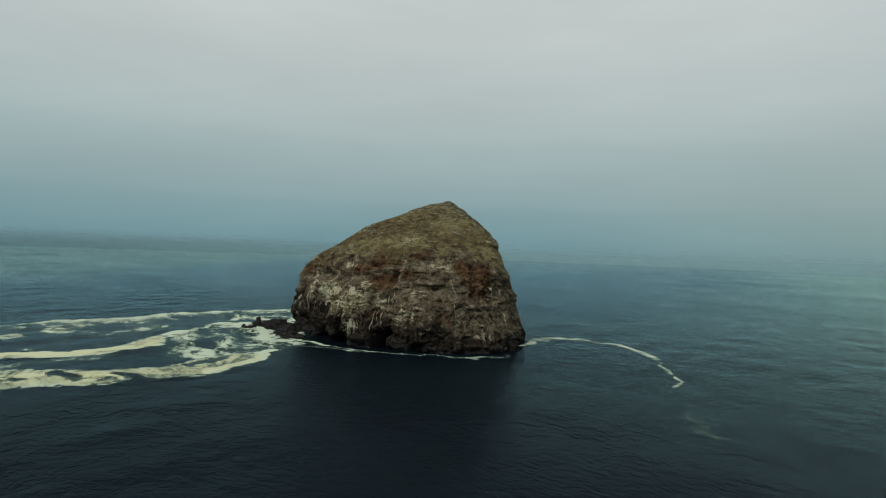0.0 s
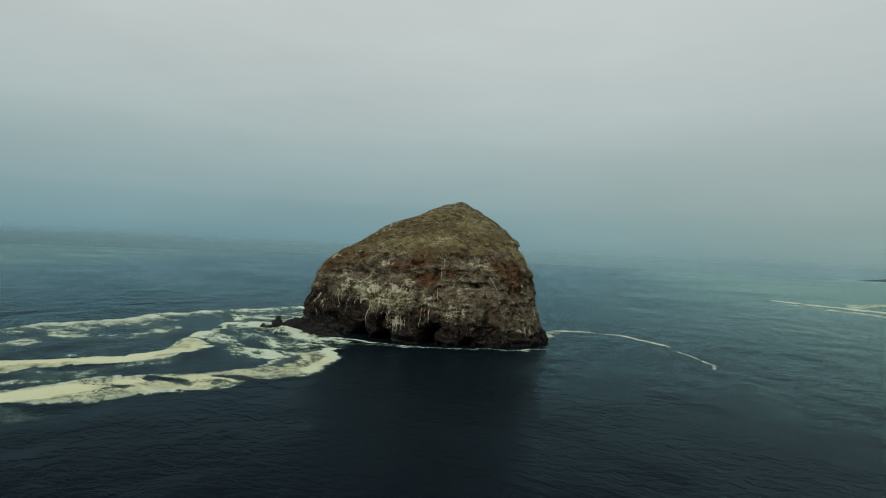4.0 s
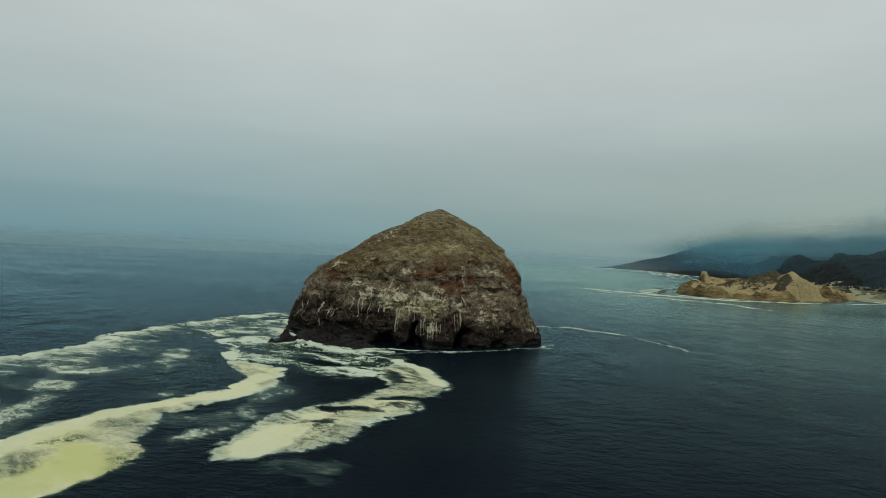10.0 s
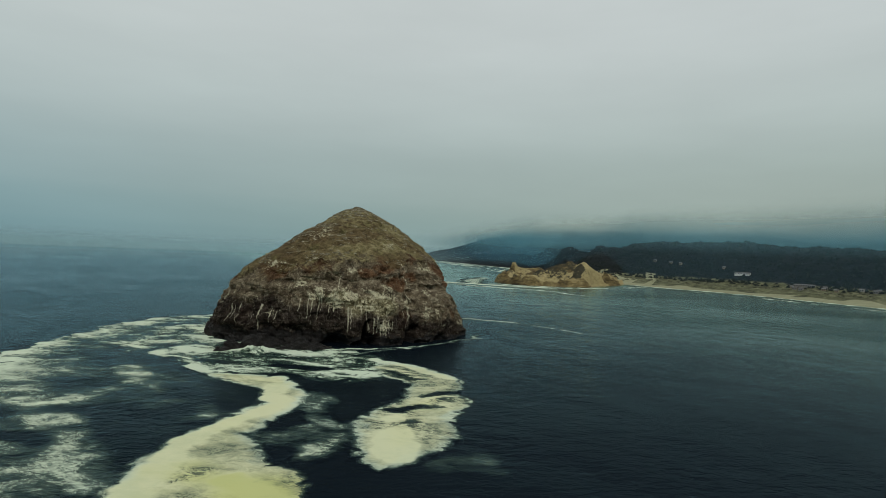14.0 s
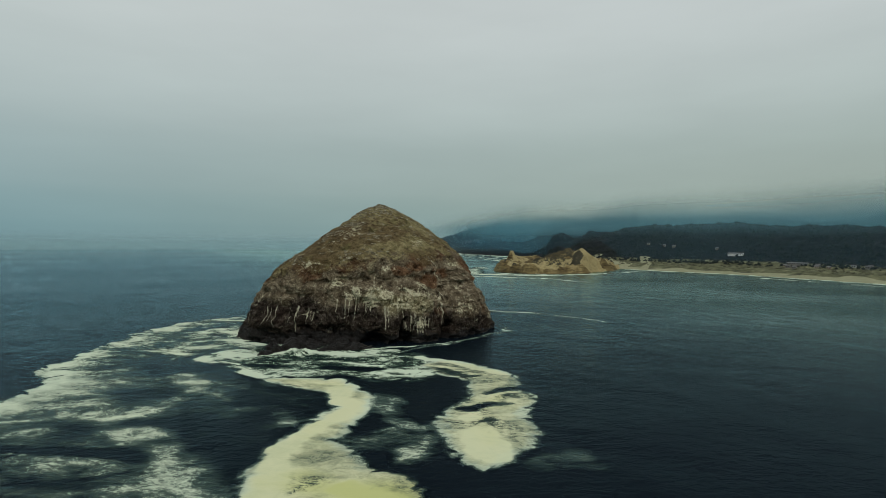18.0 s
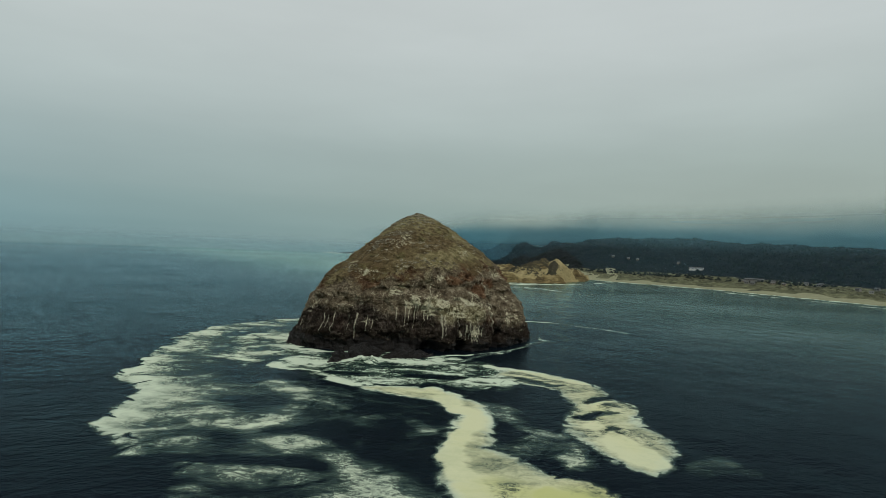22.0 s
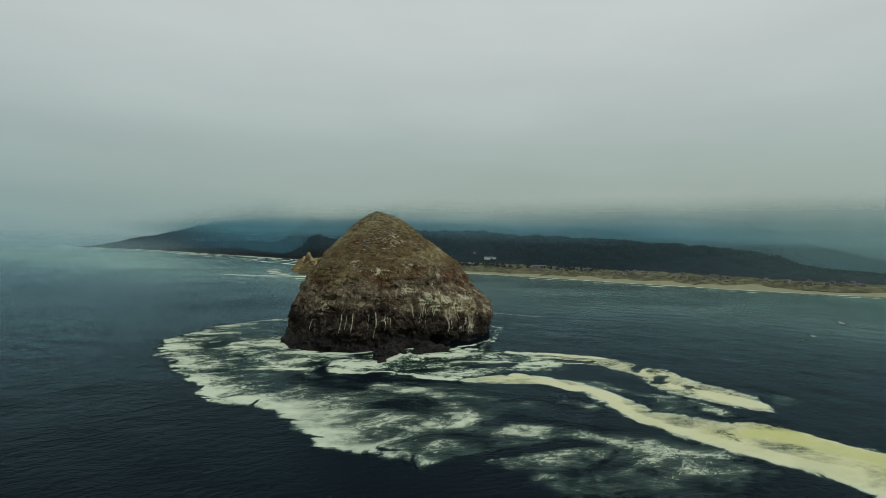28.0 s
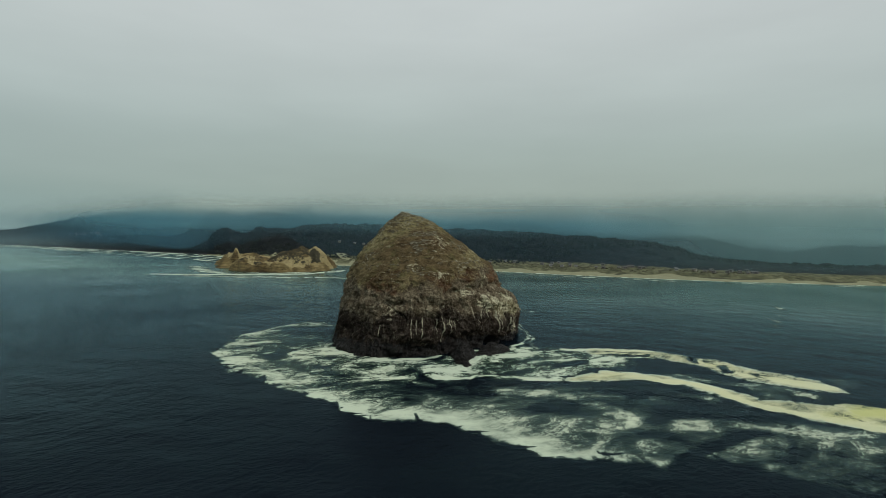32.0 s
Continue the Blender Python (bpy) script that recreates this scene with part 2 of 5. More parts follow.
def foam_material():
    m = Nodes("sea_foam")
    cover, tint, lacy = m.attr("cover"), m.attr("yellow"), m.attr("lace")
    turn = radians(-63)
    off = lambda v, k: m.math("MULTIPLY", m.math("SUBTRACT", v, 0.5), k)
    band = lambda v, w: m.map(m.math("ABSOLUTE", m.math("SUBTRACT", v, 0.5)), 0.0, w, 1.0, 0.0)
    wisp = m.noise(0.045, 9, 0.58, (0.6, 1.0, 1.0), turn, 1.3)
    curd = m.noise(0.30, 6, 0.62, (0.7, 1.0, 1.0), turn, 0.9)
    grain = m.noise(1.6, 3, 0.65)
    soft = m.noise(0.035, 6, 0.58, (0.5, 1.0, 1.0), turn, 0.8)
    fine = m.math("ADD", m.math("MULTIPLY", wisp, 0.62), m.math("ADD", m.math("MULTIPLY", curd, 0.28), m.math("MULTIPLY", grain, 0.10)))
    # thin foam is drawn out into threads, thick foam lies as a smooth mat
    threads = m.math("MAXIMUM", band(m.noise(0.075, 7, 0.62, (0.5, 1.0, 1.0), turn, 1.8), 0.020), m.math("MULTIPLY", band(m.noise(0.21, 6, 0.66, (0.6, 1.0, 1.0), turn, 1.4), 0.028), 0.8))
    thin = m.math("MULTIPLY", m.map(cover, 0.06, 0.25), m.map(cover, 0.55, 0.85, 1.0, 0.0))
    drift = m.math("ADD", cover, m.math("MULTIPLY", m.math("SUBTRACT", fine, 0.5), m.map(cover, 0.55, 0.92, 2.7, 0.9)))
    drift = m.math("ADD", drift, m.math("MULTIPLY", m.math("MULTIPLY", threads, thin), 0.20))
    churn = m.math("ADD", cover, m.math("ADD", off(fine, 4.6), m.math("MULTIPLY", m.math("MULTIPLY", threads, m.map(cover, 0.1, 0.5)), 0.34)))
    v = m.math("ADD", m.math("MULTIPLY", churn, lacy), m.math("MULTIPLY", drift, m.math("SUBTRACT", 1.0, lacy)))
    alpha = m.math("ADD", m.map(v, 0.14, 0.75, 0.0, 0.25), m.map(v, 0.54, 1.0, 0.0, 0.69))
    fresh = m.mix(m.map(v, 0.35, 0.95), m.mix(lacy, (0.17, 0.31, 0.26), (0.08, 0.22, 0.14)), (0.52, 0.60, 0.47))
    old = m.mix(m.map(m.math("ADD", tint, off(soft, 0.9)), 0.42, 0.95), (0.60, 0.61, 0.39), (0.49, 0.51, 0.22))
    old = m.mix(m.map(v, 0.40, 0.90), (0.18, 0.30, 0.22), m.mix(m.map(fine, 0.40, 0.56, 0.25, 0.0), old, (0.30, 0.38, 0.22)))
    return m.surface(m.mix(m.map(tint, 0.0, 0.55), fresh, old), 0.85, m.bump(fine, 0.6, 0.4), 1.33, 0.15, alpha)


def rock_material():
    m = Nodes("basalt_with_turf_and_guano")
    grass, rust, guano, wet_and_shade, tan, spray, drip = (m.attr(k) for k in ("turf", "rust", "guano", "wet_and_shade", "tan", "spray", "drip"))
    huge, big, mid, fine = m.noise(0.035, 4, 0.55), m.noise(0.09, 6, 0.6), m.noise(0.19, 8, 0.66, (1, 1, 1.3), 0.0, 0.6), m.noise(1.0, 6, 0.72)
    blend = m.math("ADD", m.math("MULTIPLY", mid, 0.62), m.math("MULTIPLY", fine, 0.38))
    upright = m.noise(0.5, 6, 0.68, (1, 1, 0.16))
    layer = m.noise(0.42, 6, 0.66, (0.45, 0.45, 1.7), 0.0, 0.7)
    off = lambda v, k: m.math("MULTIPLY", m.math("SUBTRACT", v, 0.5), k)
    # bare basalt, paler where the birds sit, almost black where the spray reaches
    dark = m.ramp(blend, [(0.37, (0.026, 0.020, 0.014)), (0.46, (0.088, 0.068, 0.044)), (0.53, (0.155, 0.126, 0.083)), (0.61, (0.30, 0.26, 0.185))])
    pale = m.ramp(blend, [(0.38, (0.036, 0.031, 0.016)), (0.46, (0.150, 0.130, 0.070)), (0.53, (0.31, 0.28, 0.17)), (0.60, (0.55, 0.515, 0.37))])
    stone = m.mix(m.map(m.math("ADD", tan, off(big, 2.0)), 0.25, 0.85), dark, pale)
    stone = m.mix(m.map(upright, 0.56, 0.68, 0, 0.45), stone, (0.21, 0.19, 0.14))
    fleck = m.math("MULTIPLY", m.map(m.noise(0.75, 5, 0.7, (1, 1, 1.4)), 0.56, 0.66), m.map(m.noise(0.07, 4, 0.6), 0.45, 0.60))
    stone = m.mix(m.math("MULTIPLY", fleck, 0.75), stone, (0.40, 0.37, 0.28))
    red = m.ramp(blend, [(0.40, (0.044, 0.021, 0.011)), (0.52, (0.105, 0.052, 0.025)), (0.62, (0.19, 0.105, 0.055))])
    stone = m.mix(m.map(m.math("ADD", rust, off(big, 1.6)), 0.45, 0.8, 0, 0.85), stone, red)
    black = m.ramp(blend, [(0.41, (0.0065, 0.0050, 0.0045)), (0.52, (0.0200, 0.0150, 0.0130)), (0.62, (0.080, 0.066, 0.055))])
    stone = m.mix(m.map(m.math("ADD", spray, off(big, 1.2)), 0.22, 0.75, 0, 0.92), stone, black)
    # dry turf, brown and olive, with pale beds of rock showing through
    turf = m.ramp(blend, [(0.37, (0.058, 0.047, 0.023)), (0.48, (0.168, 0.142, 0.068)), (0.60, (0.31, 0.27, 0.145))])
    turf = m.mix(m.map(huge, 0.46, 0.60, 0, 0.6), turf, m.ramp(blend, [(0.37, (0.036, 0.024, 0.012)), (0.62, (0.135, 0.090, 0.045))]))
    turf = m.mix(m.map(rust, 0.35, 0.9, 0, 0.75), turf, m.ramp(blend, [(0.40, (0.032, 0.021, 0.011)), (0.60, (0.120, 0.078, 0.038))]))
    turf = m.mix(m.map(big, 0.54, 0.64, 0, 0.55), turf, m.ramp(blend, [(0.40, (0.048, 0.046, 0.018)), (0.60, (0.16, 0.15, 0.062))]))
    speck = m.math("MULTIPLY", m.map(layer, 0.57, 0.62), m.map(m.noise(0.06, 4, 0.6), 0.46, 0.60))
    turf = m.mix(m.math("MULTIPLY", speck, 0.85), turf, m.ramp(fine, [(0.35, (0.16, 0.145, 0.10)), (0.62, (0.52, 0.49, 0.37))]))
    turf = m.mix(m.math("MULTIPLY", m.map(m.height(), 76, 90), m.map(mid, 0.46, 0.58, 0.0, 0.6)), turf, m.ramp(fine, [(0.35, (0.12, 0.105, 0.05)), (0.65, (0.32, 0.29, 0.15))]))
    base = m.mix(m.map(m.math("ADD", grass, off(blend, 2.2)), 0.3, 0.7), stone, turf)
    # guano: runs and patches broken up by the grain of the rock
    white = m.ramp(fine, [(0.3, (0.28, 0.265, 0.16)), (0.66, (0.68, 0.65, 0.47))])
    g = m.math("ADD", guano, m.math("MULTIPLY", m.math("ADD", off(upright, 1.7), off(blend, 2.6)), m.map(guano, 0.12, 0.5, 0.25, 1.0)))
    base = m.mix(m.map(g, 0.40, 0.80, 0.0, 0.85), base, white)
    base = m.mix(m.map(m.math("ADD", drip, m.math("ADD", off(fine, 1.3), off(upright, 1.2))), 0.45, 0.95, 0.0, 0.75), base, m.ramp(fine, [(0.3, (0.34, 0.32, 0.21)), (0.66, (0.66, 0.64, 0.49))]))
    crack = m.map(m.voronoi(0.16, "DISTANCE_TO_EDGE", (1, 1, 0.7)), 0.0, 0.05, 1.0, 0.0)
    crack = m.math("MULTIPLY", m.math("MULTIPLY", crack, m.map(m.math("ADD", upright, m.math("MULTIPLY", fine, 0.5)), 0.72, 0.86)), m.map(tan, 0.1, 0.7, 0.2, 1.0))
    base = m.mix(m.math("MULTIPLY", crack, m.map(grass, 0.2, 0.8, 0.85, 0.25)), base, white)
    # near black where the sea wets it, and as painted shade in the caves
    wet_shade_mix = m.map(m.math("ADD", wet_and_shade, off(blend, 1.0)), 0.25, 0.75, 0.0, 0.95)
    base = m.mix(wet_shade_mix, base, m.ramp(blend, [(0.40, (0.0055, 0.0052, 0.0050)), (0.62, (0.022, 0.020, 0.019))]))
    n = m.bump(m.math("ADD", m.math("MULTIPLY", blend, 0.6), m.math("MULTIPLY", upright, 0.4)), 1.0, 2.4)
    n = m.bump(fine, 1.0, 0.7, n)
    return m.surface(base, m.map(wet_and_shade, 0, 1, 0.95, 0.6), n, 1.45, m.map(wet_and_shade, 0, 1, 0.06, 0.3))


def headland_material():
    m = Nodes("ochre_sandstone")
    dark, sand = m.attr("scrub"), m.attr("dune")
    mid, fine = m.noise(0.03, 6, 0.65), m.noise(0.2, 5, 0.65)
    layer = m.noise(0.12, 5, 0.65, (0.2, 0.2, 1.2), 0.0, 1.5)
    stone = m.ramp(m.math("ADD", m.math("MULTIPLY", mid, 0.5), m.math("MULTIPLY", layer, 0.5)),
                   [(0.36, (0.028, 0.021, 0.011)), (0.46, (0.084, 0.063, 0.028)), (0.54, (0.145, 0.112, 0.050)), (0.63, (0.25, 0.20, 0.10))])
    dune = m.ramp(fine, [(0.3, (0.17, 0.142, 0.066)), (0.5, (0.255, 0.212, 0.105)), (0.7, (0.33, 0.275, 0.145))])
    base = m.mix(m.map(m.math("ADD", sand, m.math("MULTIPLY", mid, 0.4)), 0.5, 0.8), stone, dune)
    base = m.mix(m.map(m.math("ADD", dark, m.math("MULTIPLY", m.math("SUBTRACT", fine, 0.5), 1.8)), 0.4, 0.6), base, (0.034, 0.032, 0.020))
    return m.surface(base, 0.95, m.bump(fine, 0.8, 3.0), 1.45, 0.2)


def land_material():
    m = Nodes("coast_land")
    beach, town = m.attr("beach"), m.attr("town")
    big, fine = m.noise(0.006, 5, 0.6), m.noise(0.05, 6, 0.7)
    wood = m.ramp(fine, [(0.3, (0.005, 0.008, 0.010)), (0.55, (0.007, 0.011, 0.013)), (0.8, (0.011, 0.015, 0.016))])
    wood = m.mix(m.map(big, 0.5, 0.7, 0, 0.5), wood, (0.010, 0.014, 0.014))
    grass = m.ramp(fine, [(0.3, (0.020, 0.024, 0.015)), (0.52, (0.10, 0.105, 0.058)), (0.7, (0.19, 0.188, 0.11))])
    base = m.mix(m.map(m.math("ADD", town, m.math("MULTIPLY", m.math("SUBTRACT", fine, 0.5), 0.8)), 0.4, 0.7), wood, grass)
    sand = m.ramp(fine, [(0.3, (0.20, 0.205, 0.125)), (0.7, (0.28, 0.28, 0.175))])
    base = m.mix(m.map(m.math("ADD", beach, m.math("MULTIPLY", m.math("SUBTRACT", fine, 0.5), 0.5)), 0.4, 0.6), base, sand)
    return m.surface(base, 0.95, m.bump(fine, 1.0, 6.0), 1.45, 0.2)


def wood_material():
    m = Nodes("conifer_foliage")
    fine = m.noise(0.3, 5, 0.7)
    isl = m.ramp(m.geo.outputs["Random Per Island"], [(0.0, (0.009, 0.013, 0.014)), (1.0, (0.014, 0.020, 0.019))])
    return m.surface(m.mix(m.map(fine, 0.3, 0.7), isl, (0.012, 0.018, 0.013)), 0.9, None, 1.45, 0.2)


def stone_material():
    m = Nodes("pale_weathered_stone")
    isl = m.ramp(m.geo.outputs["Random Per Island"], [(0.0, (0.10, 0.085, 0.055)), (0.6, (0.20, 0.18, 0.125)), (1.0, (0.42, 0.395, 0.30))])
    return m.surface(m.mix(m.map(m.noise(1.4, 5, 0.7), 0.4, 0.62, 0, 0.7), isl, (0.085, 0.07, 0.045)), 0.95, None, 1.45, 0.1)


def paint_material(name, light, dirt):
    m = Nodes(name)
    return m.surface(m.mix(m.map(m.noise(0.6, 4), 0.4, 0.75, 0, 0.6), light, dirt), 0.8, None, 1.45, 0.3)


def fog_material(low, full, gone, near, thick):
    """Mist painted on a sheet that lets the distance through: a blue haze low down, closing into pale cloud from `low`
    to `full`, open sky again at `gone` metres.
    """
    m = Nodes("fog")
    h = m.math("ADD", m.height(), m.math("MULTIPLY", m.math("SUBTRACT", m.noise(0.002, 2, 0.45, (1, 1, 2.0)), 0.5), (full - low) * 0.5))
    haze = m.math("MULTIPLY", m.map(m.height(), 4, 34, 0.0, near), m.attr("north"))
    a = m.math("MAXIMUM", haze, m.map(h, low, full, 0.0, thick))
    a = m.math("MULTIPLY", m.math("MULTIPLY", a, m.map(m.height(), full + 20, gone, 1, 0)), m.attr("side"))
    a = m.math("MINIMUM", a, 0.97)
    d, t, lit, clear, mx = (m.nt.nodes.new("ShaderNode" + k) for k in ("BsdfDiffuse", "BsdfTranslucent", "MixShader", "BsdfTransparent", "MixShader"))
    # haze tint painted in: blue low, pale high, shifted by bearing
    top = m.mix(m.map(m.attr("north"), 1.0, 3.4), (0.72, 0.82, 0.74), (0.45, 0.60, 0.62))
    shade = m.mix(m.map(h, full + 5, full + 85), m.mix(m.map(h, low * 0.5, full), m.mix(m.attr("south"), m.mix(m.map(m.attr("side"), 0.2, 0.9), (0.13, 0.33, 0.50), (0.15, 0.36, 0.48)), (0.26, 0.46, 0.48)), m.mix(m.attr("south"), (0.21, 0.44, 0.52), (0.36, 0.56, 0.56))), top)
    for b in (d, t):
        m.link(shade, b.inputs["Color"])
    m.link(d.outputs[0], lit.inputs[1])
    m.link(t.outputs[0], lit.inputs[2])
    m.link(a, mx.inputs[0])
    m.link(clear.outputs[0], mx.inputs[1])
    m.link(lit.outputs[0], mx.inputs[2])
    m.link(mx.outputs[0], m.out.inputs[0])
    return m.mat


SEA, FOAM, ROCK = sea_material(), foam_material(), rock_material()
HEADLAND, LAND, WOOD, STONE = headland_material(), land_material(), wood_material(), stone_material()

# ---- the sea ----
CX, CY = -22.0, 405.0                   # middle of the sea stack


def swell(x, y):
    """Height of the water: long low swell from the north-west, with chop across it."""
    r = np.hypot(x - CX, y - CY)
    u, v = 0.82 * x - 0.57 * y, 0.57 * x + 0.82 * y
    a = 0.42 * vnoise(u / 17, v / 30, 0, 5) + 0.20 * vnoise(u / 9, v / 14, 3, 9)
    return a * (1 - smooth(500, 900, r))


radii = np.concatenate([np.arange(30, 620, 3.2), 620 * (4300 / 620) ** np.linspace(0.01, 1, 60)])
ang = np.linspace(0, 2 * np.pi, 480, endpoint=False)
RR, AA = np.meshgrid(radii, ang, indexing="ij")
sx, sy = CX + RR * np.cos(AA), CY + RR * np.sin(AA)
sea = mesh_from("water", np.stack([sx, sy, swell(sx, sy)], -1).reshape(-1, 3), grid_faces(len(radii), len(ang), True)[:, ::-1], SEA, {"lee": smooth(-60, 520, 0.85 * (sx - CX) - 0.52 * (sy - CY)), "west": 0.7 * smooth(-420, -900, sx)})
tagged(sea, "dark slate-blue open ocean with low wind-ruffled swell", "ocean", kind="structure")

# ---- the sea stack ----
# height, mean radius, shift east, shift north, and the oval and three-sided terms of the outline
CONTOURS = [(1, 85.5, -6.5, 13.6, 5.8, -12.9, -0.9, 3.6), (20, 80.3, -7, 12.7, 4.5, -10.6, -0.7, 4),
            (30, 77.5, -6.9, 13.5, 5.1, -9.4, -0.6, 3.1), (40, 73.7, -7.7, 15.2, 6.6, -9.7, -1.2, 0.5), (50, 68.9, -4.2, 15.5, 6.2, -7.8, -2.8, -0.7),
            (60, 61.8, 1.3, 15.5, 5.1, -4.8, -3, -1.6), (70, 52.1, 6.7, 17.3, 5.2, -2.8, -2, -2.2), (80, 39.3, 10.3, 20.5, 4.7, -2.6, -1.4, -2.5),
            (88, 27.8, 13.6, 22.6, 2.1, -1.5, -0.1, -2), (94, 18.6, 17, 26, 0.6, -0.4, 0.5, -1), (98.5, 9.5, 20.5, 29, 0, 0.4, 0, 0), (100.4, 0.5, 25, 32, 0, 0, 0, 0)]
# caves and hollows: bearing, height of the middle, half width, half height, depth in metres
CAVES = [(-104.5, -1, 5.4, 15, 20), (-138, 1, 4.0, 16, 18), (-133, -4, 6, 12, 12), (-84, -3, 7, 9, 6), (-152, -3, 9, 9, 8)]
HOLLOWS = [(-152, 0, 9, 9, 7), (178, 2, 24, 9, 6), (158, 3, 12, 9, 6), (-62, 62, 3.0, 14, 3.5), (-106, 14, 3.2, 18, 4.0), (-101, 34, 3.2, 14, 4.5), (-96, 52, 3.2, 14, 3.5),
           (-116, 40, 7, 2.2, 2.5), (-166, 43, 9, 2.6, 3.2), (-179, 41, 10, 2.2, 3.2), (-147, 41, 9, 2.4, 2.8), (-122, 43, 9, 2.4, 3.0), (-113, 30, 2, 10, 2), (167, 33, 9, 2.4, 2.6), (150, 34, 8, 2.2, 2.2), (-75, 38, 9, 2.2, 2.4), (-48, 34, 8, 3, 2.4)]
SWELLS = [(-84, 24, 11, 13, 5), (-60, 40, 12, 14, 2), (-122, 28, 9, 12, 3), (-48, 6, 6, 8, 4), (168, 30, 14, 12, 1.5), (-160, 33, 12, 6, 2), (-90, 55, 9, 7, 2)]
# guano: bearing, top, bottom, width
DRIPS_NORTH_WEST = [(146.8, 21, 13, 0.5), (157.3, 25, 13, 0.55), (159, 24, 15, 0.5), (161, 26, 12, 0.5), (166.8, 25, 15, 0.45), (169.6, 26, 8, 0.75), (173.5, 25, 12, 0.5), (175.9, 22, 14, 0.5), (-174, 31, 22, 0.5), (-169.8, 35, 17, 0.6), (-168, 31, 18, 0.5), (-164.8, 36, 16, 0.7), (-163.4, 35, 21, 0.5), (-159, 29, 21, 0.6), (-156.5, 36, 22, 0.9)]
DRIPS_SOUTH = [(-155, 47, 35, 0.6), (-148, 26, 9, 0.9), (-146.5, 25, 12, 0.5), (-140.3, 27, 18, 0.6), (-136.6, 26, 17, 0.6), (-135, 17, 7, 0.7), (-132, 19, 6, 0.8), (-130, 21, 9, 0.7), (-127.5, 15, 4, 0.9), (-126, 17, 6, 0.6), (-124.6, 14, 2, 0.9), (-122.5, 18, 8, 0.6), (-120, 17, 9, 0.5), (-106, 26, 3, 0.85), (-108.5, 27, 17, 0.5), (-110.5, 25, 12, 0.5), (-103, 33, 24, 0.5), (-100.5, 37, 27, 0.5), (-97, 50, 36, 0.45), (-94, 56, 46, 0.45), (-61, 46, 33, 0.55), (-64, 30, 20, 0.45), (-36, 40, 30, 0.5), (-31, 24, 14, 0.5)]
DRIPS = DRIPS_NORTH_WEST + DRIPS_SOUTH
# guano patches: bearing, height, half width, half height, strength
PATCHES = [(-157, 31, 7, 7, 0.74), (-166, 34, 7, 4, 0.6), (-148, 33, 8, 4, 0.62), (-130, 36, 10, 3.2, 0.78), (-121, 35, 6, 2.8, 0.66), (-139, 27, 9, 6, 0.56), (-126, 14, 9, 6, 0.58), (-176, 41, 6, 3, 0.5), (-104, 30, 5, 4, 0.45), (-67, 53, 9, 3.0, 0.62), (-90, 69, 12, 2.4, 0.48), (-66, 69, 10, 2.6, 0.5),
           (-90, 22, 9, 8, 0.52), (-84, 36, 8, 4, 0.42), (-80, 11, 8, 4, 0.40), (-52, 9, 10, 5, 0.44), (-36, 38, 8, 5, 0.44), (-29, 6, 6, 5, 0.5), (-149, 50, 8, 3, 0.42), (174, 20, 8, 3, 0.36), (168, 52, 8, 5, 0.42), (153, 60, 9, 3, 0.45), (162, 76, 12, 6, 0.42), (148, 29, 8, 4, 0.36)]
TANS = [(-157, 31, 11, 7, 0.75), (-140, 27, 13, 9, 0.8), (-125, 26, 12, 12, 0.85), (-104, 28, 7, 7, 0.5), (-88, 22, 10, 8, 0.35), (-55, 18, 12, 10, 0.35), (-36, 36, 10, 9, 0.4), (-67, 53, 11, 4, 0.6), (-176, 41, 9, 4, 0.45), (-150, 50, 14, 4, 0.4), (170, 52, 14, 7, 0.4)]
RUSTS = [(146, 68, 44, 26, 0.9), (168, 60, 30, 16, 0.8), (-172, 74, 26, 12, 0.6), (150, 84, 18, 12, 0.5), (-109, 42, 11, 6, 1.15), (-135, 49, 11, 4.5, 1.0), (-106, 58, 16, 6, 1.1), (-120, 52, 12, 5, 0.9), (-84, 60, 14, 7, 0.8), (140, 52, 22, 14, 0.9), (-45, 45, 18, 18, 0.8), (-75, 28, 8, 6, 0.5), (165, 20, 30, 7, 0.5), (-110, 19, 8, 7, 0.9), (-55, 70, 12, 8, 0.7), (135, 70, 14, 12, 0.6), (-92, 46, 9, 7, 0.7), (-70, 20, 9, 7, 0.6)]


def outline(z, phi):
    """Plan of the stack at height z for outward directions phi."""
    zs = [c[0] for c in CONTOURS]
    a = [np.interp(z, zs, [c[k] for c in CONTOURS]) for k in range(1, 8)]
    h = a[0] + 0
    dh = 0
    for k in (1, 2, 3):
        p, q = a[2 * k - 1], a[2 * k]
        h = h + p * np.cos(k * phi) + q * np.sin(k * phi)
        dh = dh + k * (q * np.cos(k * phi) - p * np.sin(k * phi))
    return h * np.cos(phi) - dh * np.sin(phi), h * np.sin(phi) + dh * np.cos(phi)


def spot(b, z, bearing, height, half_w, half_h, radius, power=1.6):
    across = (np.mod(b - bearing + 180, 360) - 180) * np.pi / 180 * radius
    return np.exp(-((across / half_w) ** 2 + ((z - height) / half_h) ** 2) ** power)


